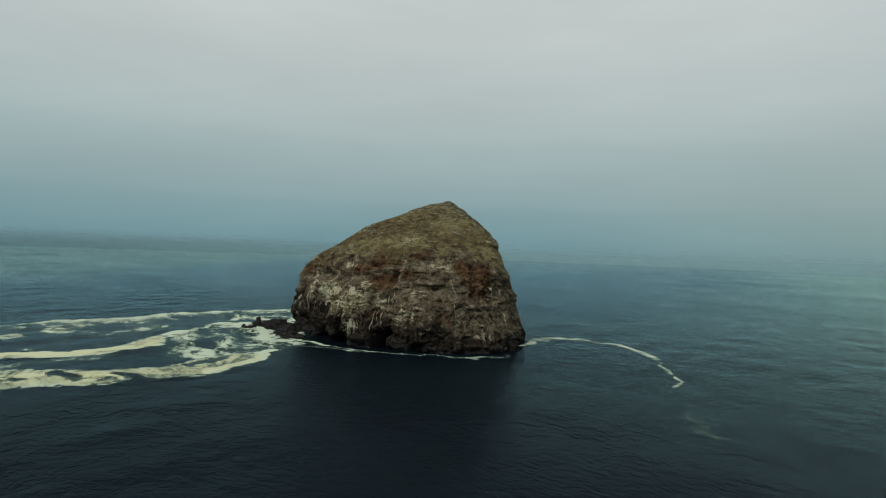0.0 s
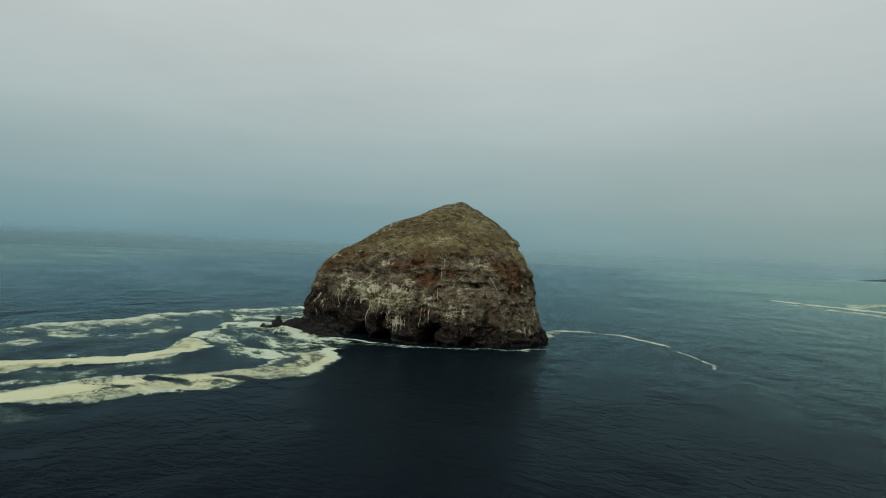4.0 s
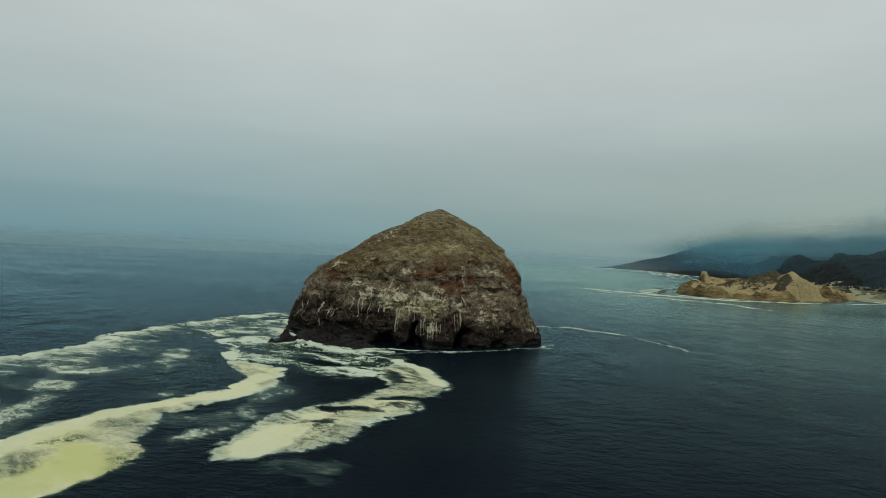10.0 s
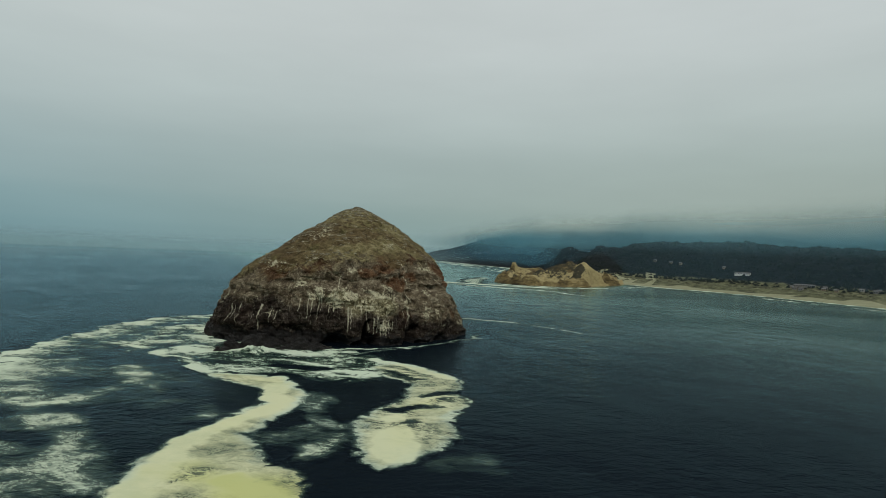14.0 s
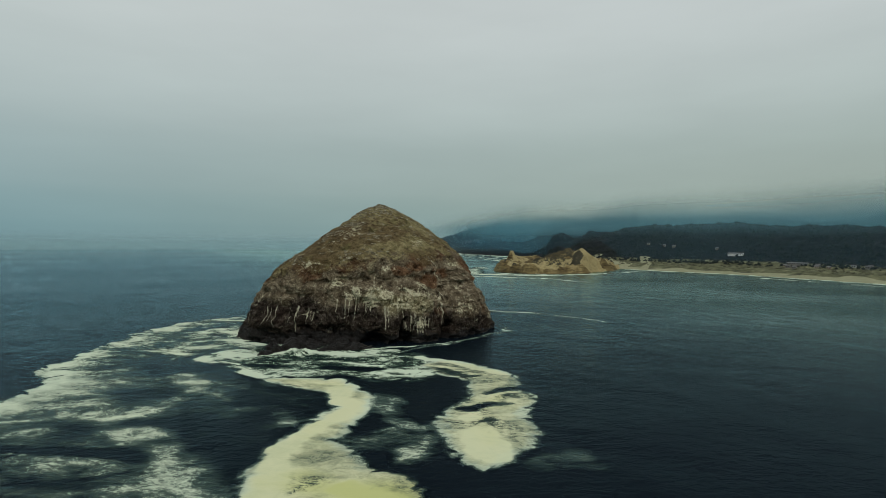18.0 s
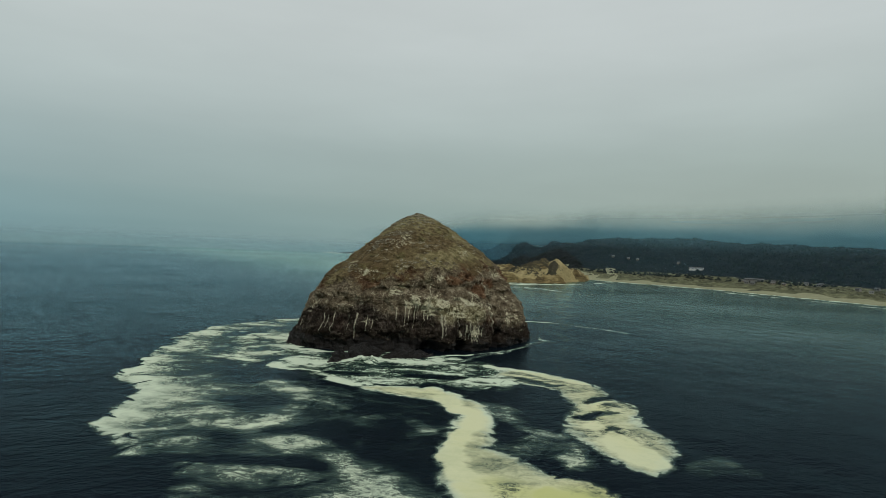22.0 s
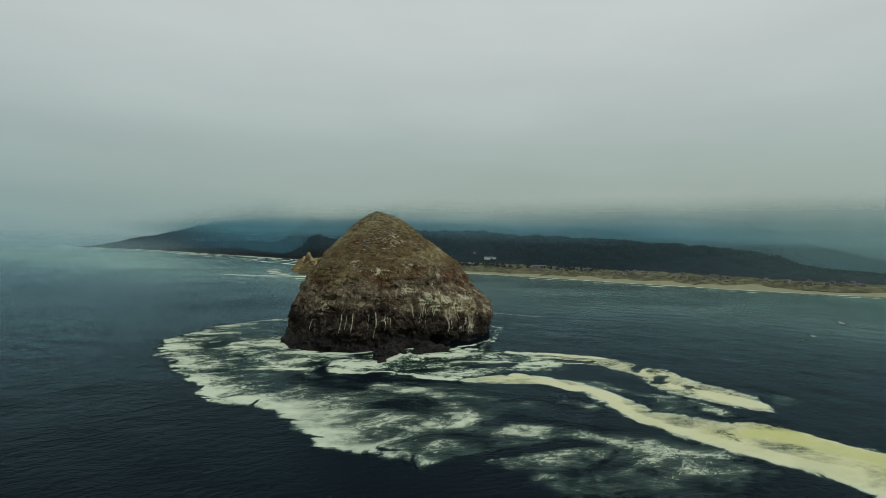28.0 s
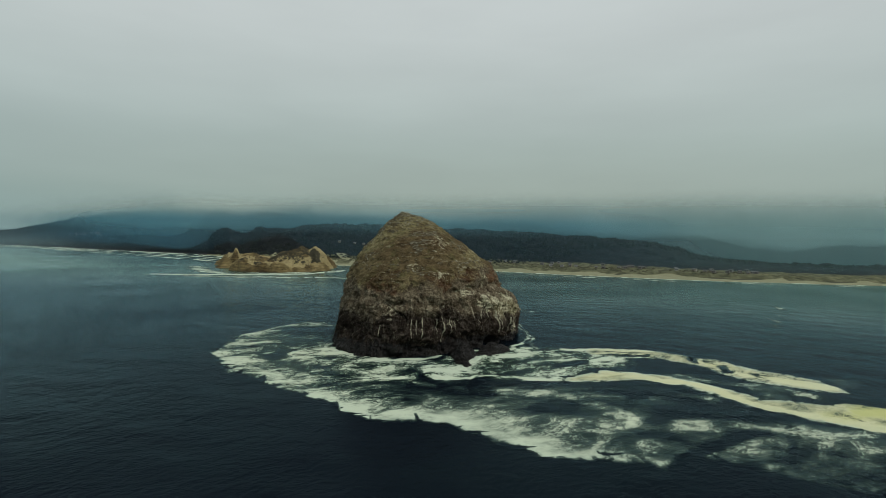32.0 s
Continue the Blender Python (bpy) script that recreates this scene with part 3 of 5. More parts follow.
def rock_island():
    seen = np.radians(np.linspace(95, 340, 900, endpoint=False))
    back = np.radians(np.linspace(340, 455, 130, endpoint=False))
    phi = np.concatenate([seen, back])
    zz = np.concatenate([np.linspace(-6, 97, 262), np.linspace(97.4, 100.4, 12)])
    Z, PHI = np.meshgrid(zz, phi, indexing="ij")
    x, y = outline(Z, PHI)
    rad = np.hypot(x, y)
    b = np.degrees(np.arctan2(y, x))
    X, Y = CX + x, CY + y
    # turf starts lower on the west side than on the south and east
    line = 52 + 9 * np.cos(np.radians(b + 90)) + 6 * fbm(X / 30, Y / 30, Z / 30, 4, 3)
    turf = smooth(-15, 15, Z - line + 5 * vnoise(X / 9, Y / 9, Z / 7, 6))
    cliff = 1 - turf
    body = ridged(X / 34, Y / 34, Z / 46, 5, 11)
    blocks = ridged(X / 11, Y / 11, Z / 9, 4, 31)
    gully = ridged(X / 13, Y / 13, Z / 60, 3, 57)
    grain = fbm(X / 3.2, Y / 3.2, Z / 2.6, 3, 71)
    steps = fbm(X / 26, Y / 26, Z / 5.0, 4, 83)
    column = ridged(X / 4.5, Y / 4.5, Z / 22, 3, 63)
    d = cliff * (2.6 * body + 1.6 * blocks + 1.2 * gully + 0.6 * column + 0.5 * grain + 0.6 * steps) + turf * (1.1 * body + 0.6 * blocks + 0.4 * grain + 1.0 * steps) - 0.3
    # winding cracks and thin beds
    crack = smooth(0.13, 0.0, np.abs(vnoise(X / 13, Y / 13, Z / 19, 141) + 0.25 * vnoise(X / 4, Y / 4, Z / 4, 142))) + 0.3 * smooth(0.16, 0.0, np.abs(vnoise(X / 6, Y / 6, Z / 8, 143)))
    bed = smooth(0.12, 0.0, np.abs(vnoise(X / 40, Y / 40, Z / 6.5 + 0.9 * vnoise(X / 22, Y / 22, 0, 145), 144)))
    d = d - (1.4 * crack + 0.8 * bed) * (0.25 + 0.75 * cliff)
    d = d - cliff * (d[cliff > 0.5].mean() + 0.8)
    for be, he, w, hh, depth in HOLLOWS:
        d = d - depth * spot(b + 3 * vnoise(X / 7, Y / 7, Z / 7, 40), Z, be, he, w, hh, rad)
    cave_shade = np.zeros_like(Z)
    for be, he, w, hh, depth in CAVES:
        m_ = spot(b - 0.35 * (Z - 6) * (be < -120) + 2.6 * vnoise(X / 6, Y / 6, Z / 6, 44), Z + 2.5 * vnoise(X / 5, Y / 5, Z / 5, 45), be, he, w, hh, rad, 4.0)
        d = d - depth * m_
        cave_shade = np.maximum(cave_shade, m_)
    for be, he, w, hh, depth in SWELLS:
        d = d + depth * spot(b, Z, be, he, w, hh, rad)
    d = d * smooth(101, 94, Z)
    wobble = 0.5 * fbm(X / 6, Y / 6, Z / 5, 3, 91) * cliff
    fade = 1 - 0.75 * smooth(55, 95, Z)
    nx, ny = np.cos(PHI), np.sin(PHI)
    px, py = X + d * nx * fade, Y + d * ny * fade
    pz = Z + wobble + (1 - fade) * d * 0.8 + 0.5 * smooth(99, 100.4, Z) * fbm(X / 3, Y / 3, 0, 2, 8)
    pz = pz + 1.3 * np.exp(-(((X - 6) / 8) ** 2 + ((Y - 436) / 7) ** 2) ** 2) * (1 + 0.3 * blocks)
    # how much flatter each place lies than the smooth body of the rock: ledges
    def tilt(ax, ay, az_):
        p = np.stack([ax, ay, az_], -1)
        n = np.cross(np.roll(p, -1, 1) - np.roll(p, 1, 1), np.gradient(p, axis=0))
        return n[..., 2] / (np.linalg.norm(n, axis=-1) + 1e-9)
    ledge = smooth(0.12, 0.5, tilt(px, py, pz) - tilt(X, Y, Z))
    # stains
    guano, drip = np.zeros_like(Z), np.zeros_like(Z)
    bw = b + 0.35 * vnoise(X / 9, Y / 9, Z / 16, 62)
    for be, top, bot, w in DRIPS:
        mid, half = (top + bot) / 2, (top - bot) / 2
        across = (np.mod(bw - be + 180, 360) - 180) * np.pi / 180 * rad
        run = smooth(half + 1.5, half - 1, np.abs(Z - mid))
        drip = np.maximum(drip, run * np.exp(-(across / (0.78 * w * (1.3 - 0.6 * (top - Z) / (top - bot + 1e-6)))) ** 2))
    for be, he, w, hh, s in PATCHES:
        guano = np.maximum(guano, s * spot(bw, Z + 2.5 * vnoise(X / 8, Y / 8, Z / 8, 65), be, he, w, hh, rad))
    guano = guano + 0.30 * ledge * smooth(14, 30, Z) + 0.14 * smooth(0.2, 0.9, steps) * smooth(15, 30, Z) * (0.45 + 0.55 * turf) + 0.12 * smooth(0.0, 0.9, blocks + 0.5 * grain) * cliff * smooth(10, 24, Z)
    rust = np.zeros_like(Z)
    for be, he, w, hh, s in RUSTS:
        rust = np.maximum(rust, s * spot(b + 4 * vnoise(X / 14, Y / 14, Z / 14, 68), Z, be, he, w, hh, rad))
    rust = np.clip(rust + 0.3 * smooth(0.1, 0.7, fbm(X / 20, Y / 20, Z / 16, 3, 99)), 0, 1)
    tan = np.zeros_like(Z)
    for be, he, w, hh, s_ in TANS:
        tan = np.maximum(tan, s_ * spot(b + 4 * vnoise(X / 12, Y / 12, Z / 12, 69), Z + 4 * vnoise(X / 9, Y / 9, Z / 9, 70), be, he, w, hh, rad))
    tide = 4 + 4 * np.cos(np.radians(b - 172)) + 2.5 * vnoise(X / 16, Y / 16, 0, 77)
    # tide-wet foot of the rock, plus shade painted into the cave mouths
    wet_and_shade = np.maximum(smooth(4, -2, Z - tide + 2 * grain), smooth(0.2, 0.8, cave_shade))
    co, faces = np.stack([px, py, pz], -1).reshape(-1, 3), grid_faces(len(zz), len(phi), True)
    stains = {"drip": drip * (1 - 0.5 * smooth(0.2, 0.8, cave_shade)), "turf": turf, "rust": rust, "guano": guano * (1 - 0.8 * wet_and_shade), "wet_and_shade": wet_and_shade, "tan": tan, "spray": smooth(10, -10, Z - 19 - 9 * np.cos(np.radians(b - 166)) + 6 * vnoise(X / 10, Y / 10, Z / 12, 79)) * (1 - 0.6 * np.clip(tan, 0, 1))}
    ob = new("rock_island")
    ob.location = (CX, CY, 0)
    green = turf.ravel()[faces].mean(1) > 0.5
    for name, mine, words in (("cliff", ~green, "dark basalt cliff with white guano streaks"), ("turf_cap", green, "dry olive-brown turf with pale rock ledges")):
        used, inv = np.unique(faces[mine], return_inverse=True)
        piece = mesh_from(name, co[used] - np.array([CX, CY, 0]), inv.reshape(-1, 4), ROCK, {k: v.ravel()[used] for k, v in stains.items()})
        piece.parent = ob
        piece["label"] = words
    # pale beds of rock that break the turf, lying along the slope in loose rows
    rng = np.random.default_rng(31)
    want = turf * smooth(0.1, 0.6, fbm(X / 16, Y / 16, Z / 7, 3, 151)) * smooth(0.1, 0.7, steps + 0.6) * smooth(50, 66, Z) + 0.4 * smooth(0.3, 0.9, turf) * smooth(86, 96, Z)
    want[:, len(seen):] = 0
    pick = rng.choice(want.size, 1700, replace=False, p=(want * rad).ravel() / (want * rad).sum())
    n = len(pick)
    at = np.stack([px, py, pz], -1).reshape(-1, 3)[pick] - np.array([CX, CY, 0])
    go = PHI.ravel()[pick] + rng.normal(0, 0.25, n)
    half = np.stack([rng.uniform(0.4, 1.35, n) ** 1.5, rng.uniform(0.3, 0.6, n), rng.uniform(0.2, 0.45, n)], -1)
    corner = np.array([(i, j, k) for k in (-1, 1) for j in (-1, 1) for i in (-1, 1)], float)
    box8 = corner[None] * half[:, None] * rng.uniform(0.65, 1.2, (n, 8, 3))
    cs, sn = np.cos(go)[:, None], np.sin(go)[:, None]
    verts = np.stack([at[:, :1] - sn * box8[..., 0] + cs * box8[..., 1], at[:, 1:2] + cs * box8[..., 0] + sn * box8[..., 1], at[:, 2:] + box8[..., 2]], -1)
    quads = np.array([(0, 2, 3, 1), (4, 5, 7, 6), (0, 1, 5, 4), (2, 6, 7, 3), (0, 4, 6, 2), (1, 3, 7, 5)])
    stones = mesh_from("outcrop", verts.reshape(-1, 3), (np.arange(n)[:, None, None] * 8 + quads[None]).reshape(-1, 4), STONE, shade=False)
    stones.parent = ob
    tagged(stones, "pale weathered stones breaking through the turf", kind="stuff")
    return tagged(ob, "steep brown basalt rock island with turf cap and guano streaks", "rock island")


rock_island()


def crag(name, cx, cy, length, width, height, yaw, seed, lean=0.0, label="", white=0.0):
    """A wet black rock of the reef, sharp along its length."""
    na, nz = 96, 34
    a = np.linspace(0, 2 * np.pi, na, endpoint=False)
    v = np.linspace(0, 1, nz)
    V, A = np.meshgrid(v, a, indexing="ij")
    prof = np.cos(V * np.pi / 2) ** (0.75 if height < 9 else 1.25)
    lx, ly = length * prof * np.cos(A) + lean * V ** 2 * length, width * prof * np.sin(A)
    hz = -2.5 + (height + 2.5) * V * (1 + 0.25 * vnoise(lx / (length * 0.4), seed, 0, seed))
    k = 0.16 * min(length, width) + 0.4
    f = ridged(lx / 6 + seed * 9.1, ly / 6, hz / 5, 4, seed) * k + 0.35 * fbm(lx / 1.6, ly / 1.6, hz / 1.6 + seed, 3, seed + 5)
    edge = smooth(0, 0.12, 1 - V) * 0.9 + 0.1
    lx, ly = lx + f * np.cos(A) * edge, ly + f * np.sin(A) * edge
    hz = hz + 0.6 * f * smooth(0.05, 0.4, V)
    c, s = math.cos(radians(yaw)), math.sin(radians(yaw))
    z0 = np.zeros_like(V)
    ob = mesh_from(name, np.stack([cx + c * lx - s * ly, cy + s * lx + c * ly, hz], -1).reshape(-1, 3), grid_faces(nz, na, True), ROCK,
                   {"drip": z0, "turf": z0, "rust": z0 + 0.2, "guano": z0 + white * smooth(0.5, 0.9, V), "wet_and_shade": z0 + 1.0 - 0.5 * white, "tan": z0, "spray": z0 + 1})
    return tagged(ob, label, "rock", "reef rocks at the foot of the stack")


crag("reef_rock", -117, 408, 23, 9, 9, 172, 3, 0.0, "long wet black rock spur running out into white water")
crag("reef_rock", -135, 413, 7.5, 5, 11.5, 150, 7, 0.12, "pointed wet black rock standing in breaking surf")
crag("reef_rock", -144, 412, 7, 3.0, 3.6, 170, 13, 0.2, "low wet black rock at the reef's outer end")
crag("reef_rock", -106, 385, 20, 8, 5.5, 128, 21, 0.0, "low wet black rock shelf against the stack")
crag("reef_rock", -94, 372, 6, 2.8, 2.6, 140, 29, 0.0, "small wet rock with a pale washed top", 0.6)
crag("reef_rock", -107, 473, 8, 5, 14, 150, 37, 0.5, "pointed wet black rock with a gap behind it")
crag("reef_rock", -102, 462, 20, 9, 7, 110, 43, 0.0, "low wet black rock shelf against the stack")
crag("reef_rock", 47, 361, 7, 5, 8, 60, 51, 0.0, "brown buttress rock at the corner of the stack", 0.4)

# ---- foam on the water ----
OUTER = [(42, 500), (36, 526), (14, 542), (-32, 566), (-90, 570), (-140, 552), (-172, 530), (-206, 505), (-238, 477), (-246, 445), (-268, 434), (-289, 416), (-295, 398), (-305, 377),
         (-298, 360), (-312, 349), (-330, 330), (-336, 290), (-300, 262), (-270, 286), (-245, 296), (-212, 303), (-195, 317), (-190, 345), (-186, 372), (-168, 405), (-168, 436), (-118, 470), (-60, 480), (20, 470)]
STREAM = [(-187, 366), (-191, 340), (-188, 319), (-204, 301), (-228, 297), (-252, 289), (-271, 279), (-286, 261), (-310, 242), (-340, 226), (-366, 208), (-380, 192), (-362, 186), (-338, 178), (-300, 182), (-276, 211), (-262, 219), (-249, 228),
          (-244, 238), (-244, 251), (-236, 262), (-231, 274), (-216, 281), (-198, 287), (-182, 298), (-172, 318), (-166, 332), (-177, 360)]
TONGUE = [(-95, 312), (-97, 289), (-103, 274), (-111, 262), (-122, 249), (-132, 246), (-141, 234), (-157, 231), (-169, 229), (-178, 222), (-197, 215), (-215, 216), (-227, 219), (-226, 229), (-217, 239), (-199, 256),
          (-176, 262), (-149, 267), (-136, 275), (-129, 295), (-116, 318)]
TURBULENT = [(-166, 444), (-174, 430), (-176, 408), (-185, 388), (-187, 372), (-168, 345), (-156, 318), (-146, 300), (-125, 300), (-100, 312), (-92, 345), (-86, 362), (-100, 400), (-128, 428)]
CHANNEL = [(-40, 478), (-60, 520), (-110, 532), (-150, 512), (-172, 480), (-185, 452), (-170, 440), (-140, 446), (-110, 462)]
# the bright outer rim of the drifting foam: x, y, cover
RIM = [(42, 500, 0.45), (32, 530, 0.6), (14, 545, 0.68), (-32, 566, 0.70), (-90, 570, 0.72), (-140, 552, 0.74), (-172, 530, 0.76), (-208, 508, 0.80), (-238, 477, 0.86), (-246, 445, 0.92), (-268, 434, 0.95), (-289, 416, 0.93), (-295, 398, 0.8), (-305, 377, 0.55), (-298, 360, 0.2)]
# outline, rim, cover inside, fall inwards from the rim in metres, softness of the edge, yellow, raggedness, lace
FIELDS = [(OUTER, RIM, 0.18, 28.0, 2.4, 0.1, 1.0, 0.0), (CHANNEL, (), 0.52, 1.0, 9.0, 0.0, 1.0, 0.8), (TURBULENT, (), 0.54, 1.0, 5.0, 0.0, 1.0, 1.0),
          (STREAM, (), 0.86, 1.0, 1.8, 0.5, 0.35, 0.0), (TONGUE, (), 0.74, 1.0, 1.8, 0.42, 0.45, 0.0)]
# bands of foam: points (x, y, half width), cover, yellow
DRIFT_BANDS = [
    ([(-90, 552, 10), (-140, 534, 10), (-170, 512, 10)], 0.55, 0.0),
    ([(-165, 437, 4), (-175, 420, 4), (-170, 405, 4), (-182, 384, 4), (-184, 368, 4)], 0.86, 0.1),
    ([(-152, 436, 8), (-146, 418, 10), (-130, 398, 12), (-116, 372, 11), (-106, 345, 9)], 0.66, 0.0),
    ([(-102, 330, 5), (-97, 305, 5), (-103, 284, 5), (-114, 268, 5)], 0.9, 0.15),
    ([(-204, 404, 7), (-213, 378, 7), (-237, 368, 6), (-250, 366, 6), (-262, 360, 7)], 0.58, 0.0),
    ([(-206, 398, 8), (-214, 375, 9), (-217, 352, 6)], 0.42, 0.0),
]
REEF_BANDS = [
    ([(-264, 363, 8), (-268, 338, 9), (-270, 316, 9), (-281, 292, 10), (-282, 276, 8)], 0.50, 0.0),
    ([(-246, 408, 14), (-266, 380, 14), (-290, 372, 12)], 0.46, 0.0),
    ([(-312, 346, 5), (-296, 340, 7), (-288, 326, 9), (-288, 300, 10), (-300, 280, 12)], 0.42, 0.0),
    ([(-224, 332, 4), (-215, 321, 4), (-226, 304, 6)], 0.36, 0.0),
    ([(-230, 268, 7), (-220, 260, 8), (-219, 248, 7), (-234, 241, 6)], 0.56, 0.15),
    ([(-182, 296, 6), (-196, 276, 7), (-206, 262, 6), (-203, 252, 5)], 0.46, 0.0),
]
STREAM_BANDS = [
    ([(-182, 318, 6), (-200, 294, 5), (-228, 288, 6), (-254, 279, 6), (-276, 264, 7), (-300, 240, 8)], 1.0, 0.45),
    ([(-262, 246, 9), (-264, 232, 11), (-286, 214, 14)], 0.97, 0.8),
    ([(-215, 222, 8), (-205, 235, 8), (-186, 246, 7)], 0.95, 0.35),
    ([(-100, 348, 3), (-70, 342, 2.4), (-40, 336, 2), (-10, 326, 2), (20, 324, 2), (45, 338, 2)], 0.56, 0.0),
]
LEE_BANDS = [
    ([(56, 378, 3), (68, 404, 5), (82, 416, 6), (98, 414, 7), (114, 406, 7), (127, 392, 6), (135, 370, 4.6), (134, 345, 3.2), (130, 320, 2.6), (123, 296, 2), (118, 266, 1.2)], 0.8, 0.1),
    ([(66, 396, 3), (80, 406, 5), (94, 404, 3)], 0.5, 0.0),
    ([(112, 232, 4), (100, 212, 6), (99, 192, 4)], 0.30, 0.0),
    ([(-216, 207, 5), (-205, 200, 7), (-196, 201, 5), (-208, 194, 6)], 0.30, 0.0),
    ([(-80, 352, 2), (-60, 346, 2.5), (-46, 340, 1.5)], 0.6, 0.0),
]
WASH_BANDS = [
    ([(-60, 500, 9), (-100, 492, 10), (-124, 470, 9), (-134, 448, 9), (-134, 430, 9)], 0.64, 0.0),
    ([(-140, 404, 8), (-128, 392, 8), (-112, 368, 7), (-92, 354, 5)], 0.84, 0.0),
    ([(-150, 432, 8), (-158, 420, 7), (-152, 408, 8)], 0.8, 0.0),
    ([(-108, 482, 4), (-116, 466, 4), (-124, 452, 4), (-120, 436, 4), (-112, 424, 3)], 0.8, 0.0),
    ([(-136, 404, 6), (-146, 410, 5), (-150, 420, 4)], 0.85, 0.0),
    ([(-100, 372, 3), (-84, 362, 3), (-72, 350, 2)], 0.9, 0.0),
]
SHELF_BANDS = [
    ([(-160, 470, 6), (-178, 448, 6), (-190, 440, 5)], 0.5, 0.0),
]
BANDS = DRIFT_BANDS + REEF_BANDS + STREAM_BANDS + LEE_BANDS + WASH_BANDS + SHELF_BANDS
# open water inside the foam: outline, cover left over
PONDS = [([(-247, 357), (-229, 362), (-216, 352), (-195, 362), (-190, 345), (-193, 327), (-195, 308), (-206, 301), (-228, 293), (-253, 292), (-267, 286), (-275, 290), (-268, 307), (-262, 335)], 0.10),
         ([(-167, 307), (-150, 300), (-143, 285), (-146, 270), (-161, 263), (-178, 264), (-188, 272), (-188, 288)], 0.16),
         ([(-180, 440), (-196, 450), (-215, 430), (-208, 408), (-190, 395), (-180, 412)], 0.16)]
# dark slits in the foam, and places where it opens into bubbles
SLITS = [[(-119, 300, 5), (-124, 278, 4)], [(-147, 257, 2), (-136, 249, 3)], [(-176, 255, 3), (-159, 242, 4)], [(-197, 244, 2), (-183, 238, 3)], [(-306, 374, 2), (-297, 359, 2.5), (-285, 340, 3), (-280, 320, 3)], [(-150, 352, 4), (-138, 330, 4)]]
GAPS = [(-262, 262, 4), (-266, 258, 3), (-176, 250, 6), (-190, 236, 5), (-150, 246, 5)]


def band_cover(wx, wy, pts, crisp=False):
    """1 on the middle line of a band, less than 0 well outside."""
    near = np.full_like(wx, 1e9)
    for (ax, ay, aw), (bx, by, bw) in zip(pts, pts[1:]):
        ux, uy = bx - ax, by - ay
        k = np.clip(((wx - ax) * ux + (wy - ay) * uy) / (ux * ux + uy * uy), 0, 1)
        near = np.minimum(near, np.hypot(wx - ax - k * ux, wy - ay - k * uy) / (aw + (bw - aw) * k))
    return smooth(1.3, 0.5, near) if crisp else smooth(1.6, 0.3, near)


def polygon_depth(X, Y, pts):
    """How far inside a polygon each point lies; outside is negative."""
    inside, near = np.zeros(X.shape, bool), np.full(X.shape, 1e9)
    for (ax, ay), (bx, by) in zip(pts, pts[1:] + pts[:1]):
        ux, uy = bx - ax, by - ay
        k = np.clip(((X - ax) * ux + (Y - ay) * uy) / (ux * ux + uy * uy), 0, 1)
        near = np.minimum(near, np.hypot(X - ax - k * ux, Y - ay - k * uy))
        if ay != by:
            inside ^= ((ay > Y) != (by > Y)) & (X < (bx - ax) * (Y - ay) / (by - ay) + ax)
    return np.where(inside, near, -near)


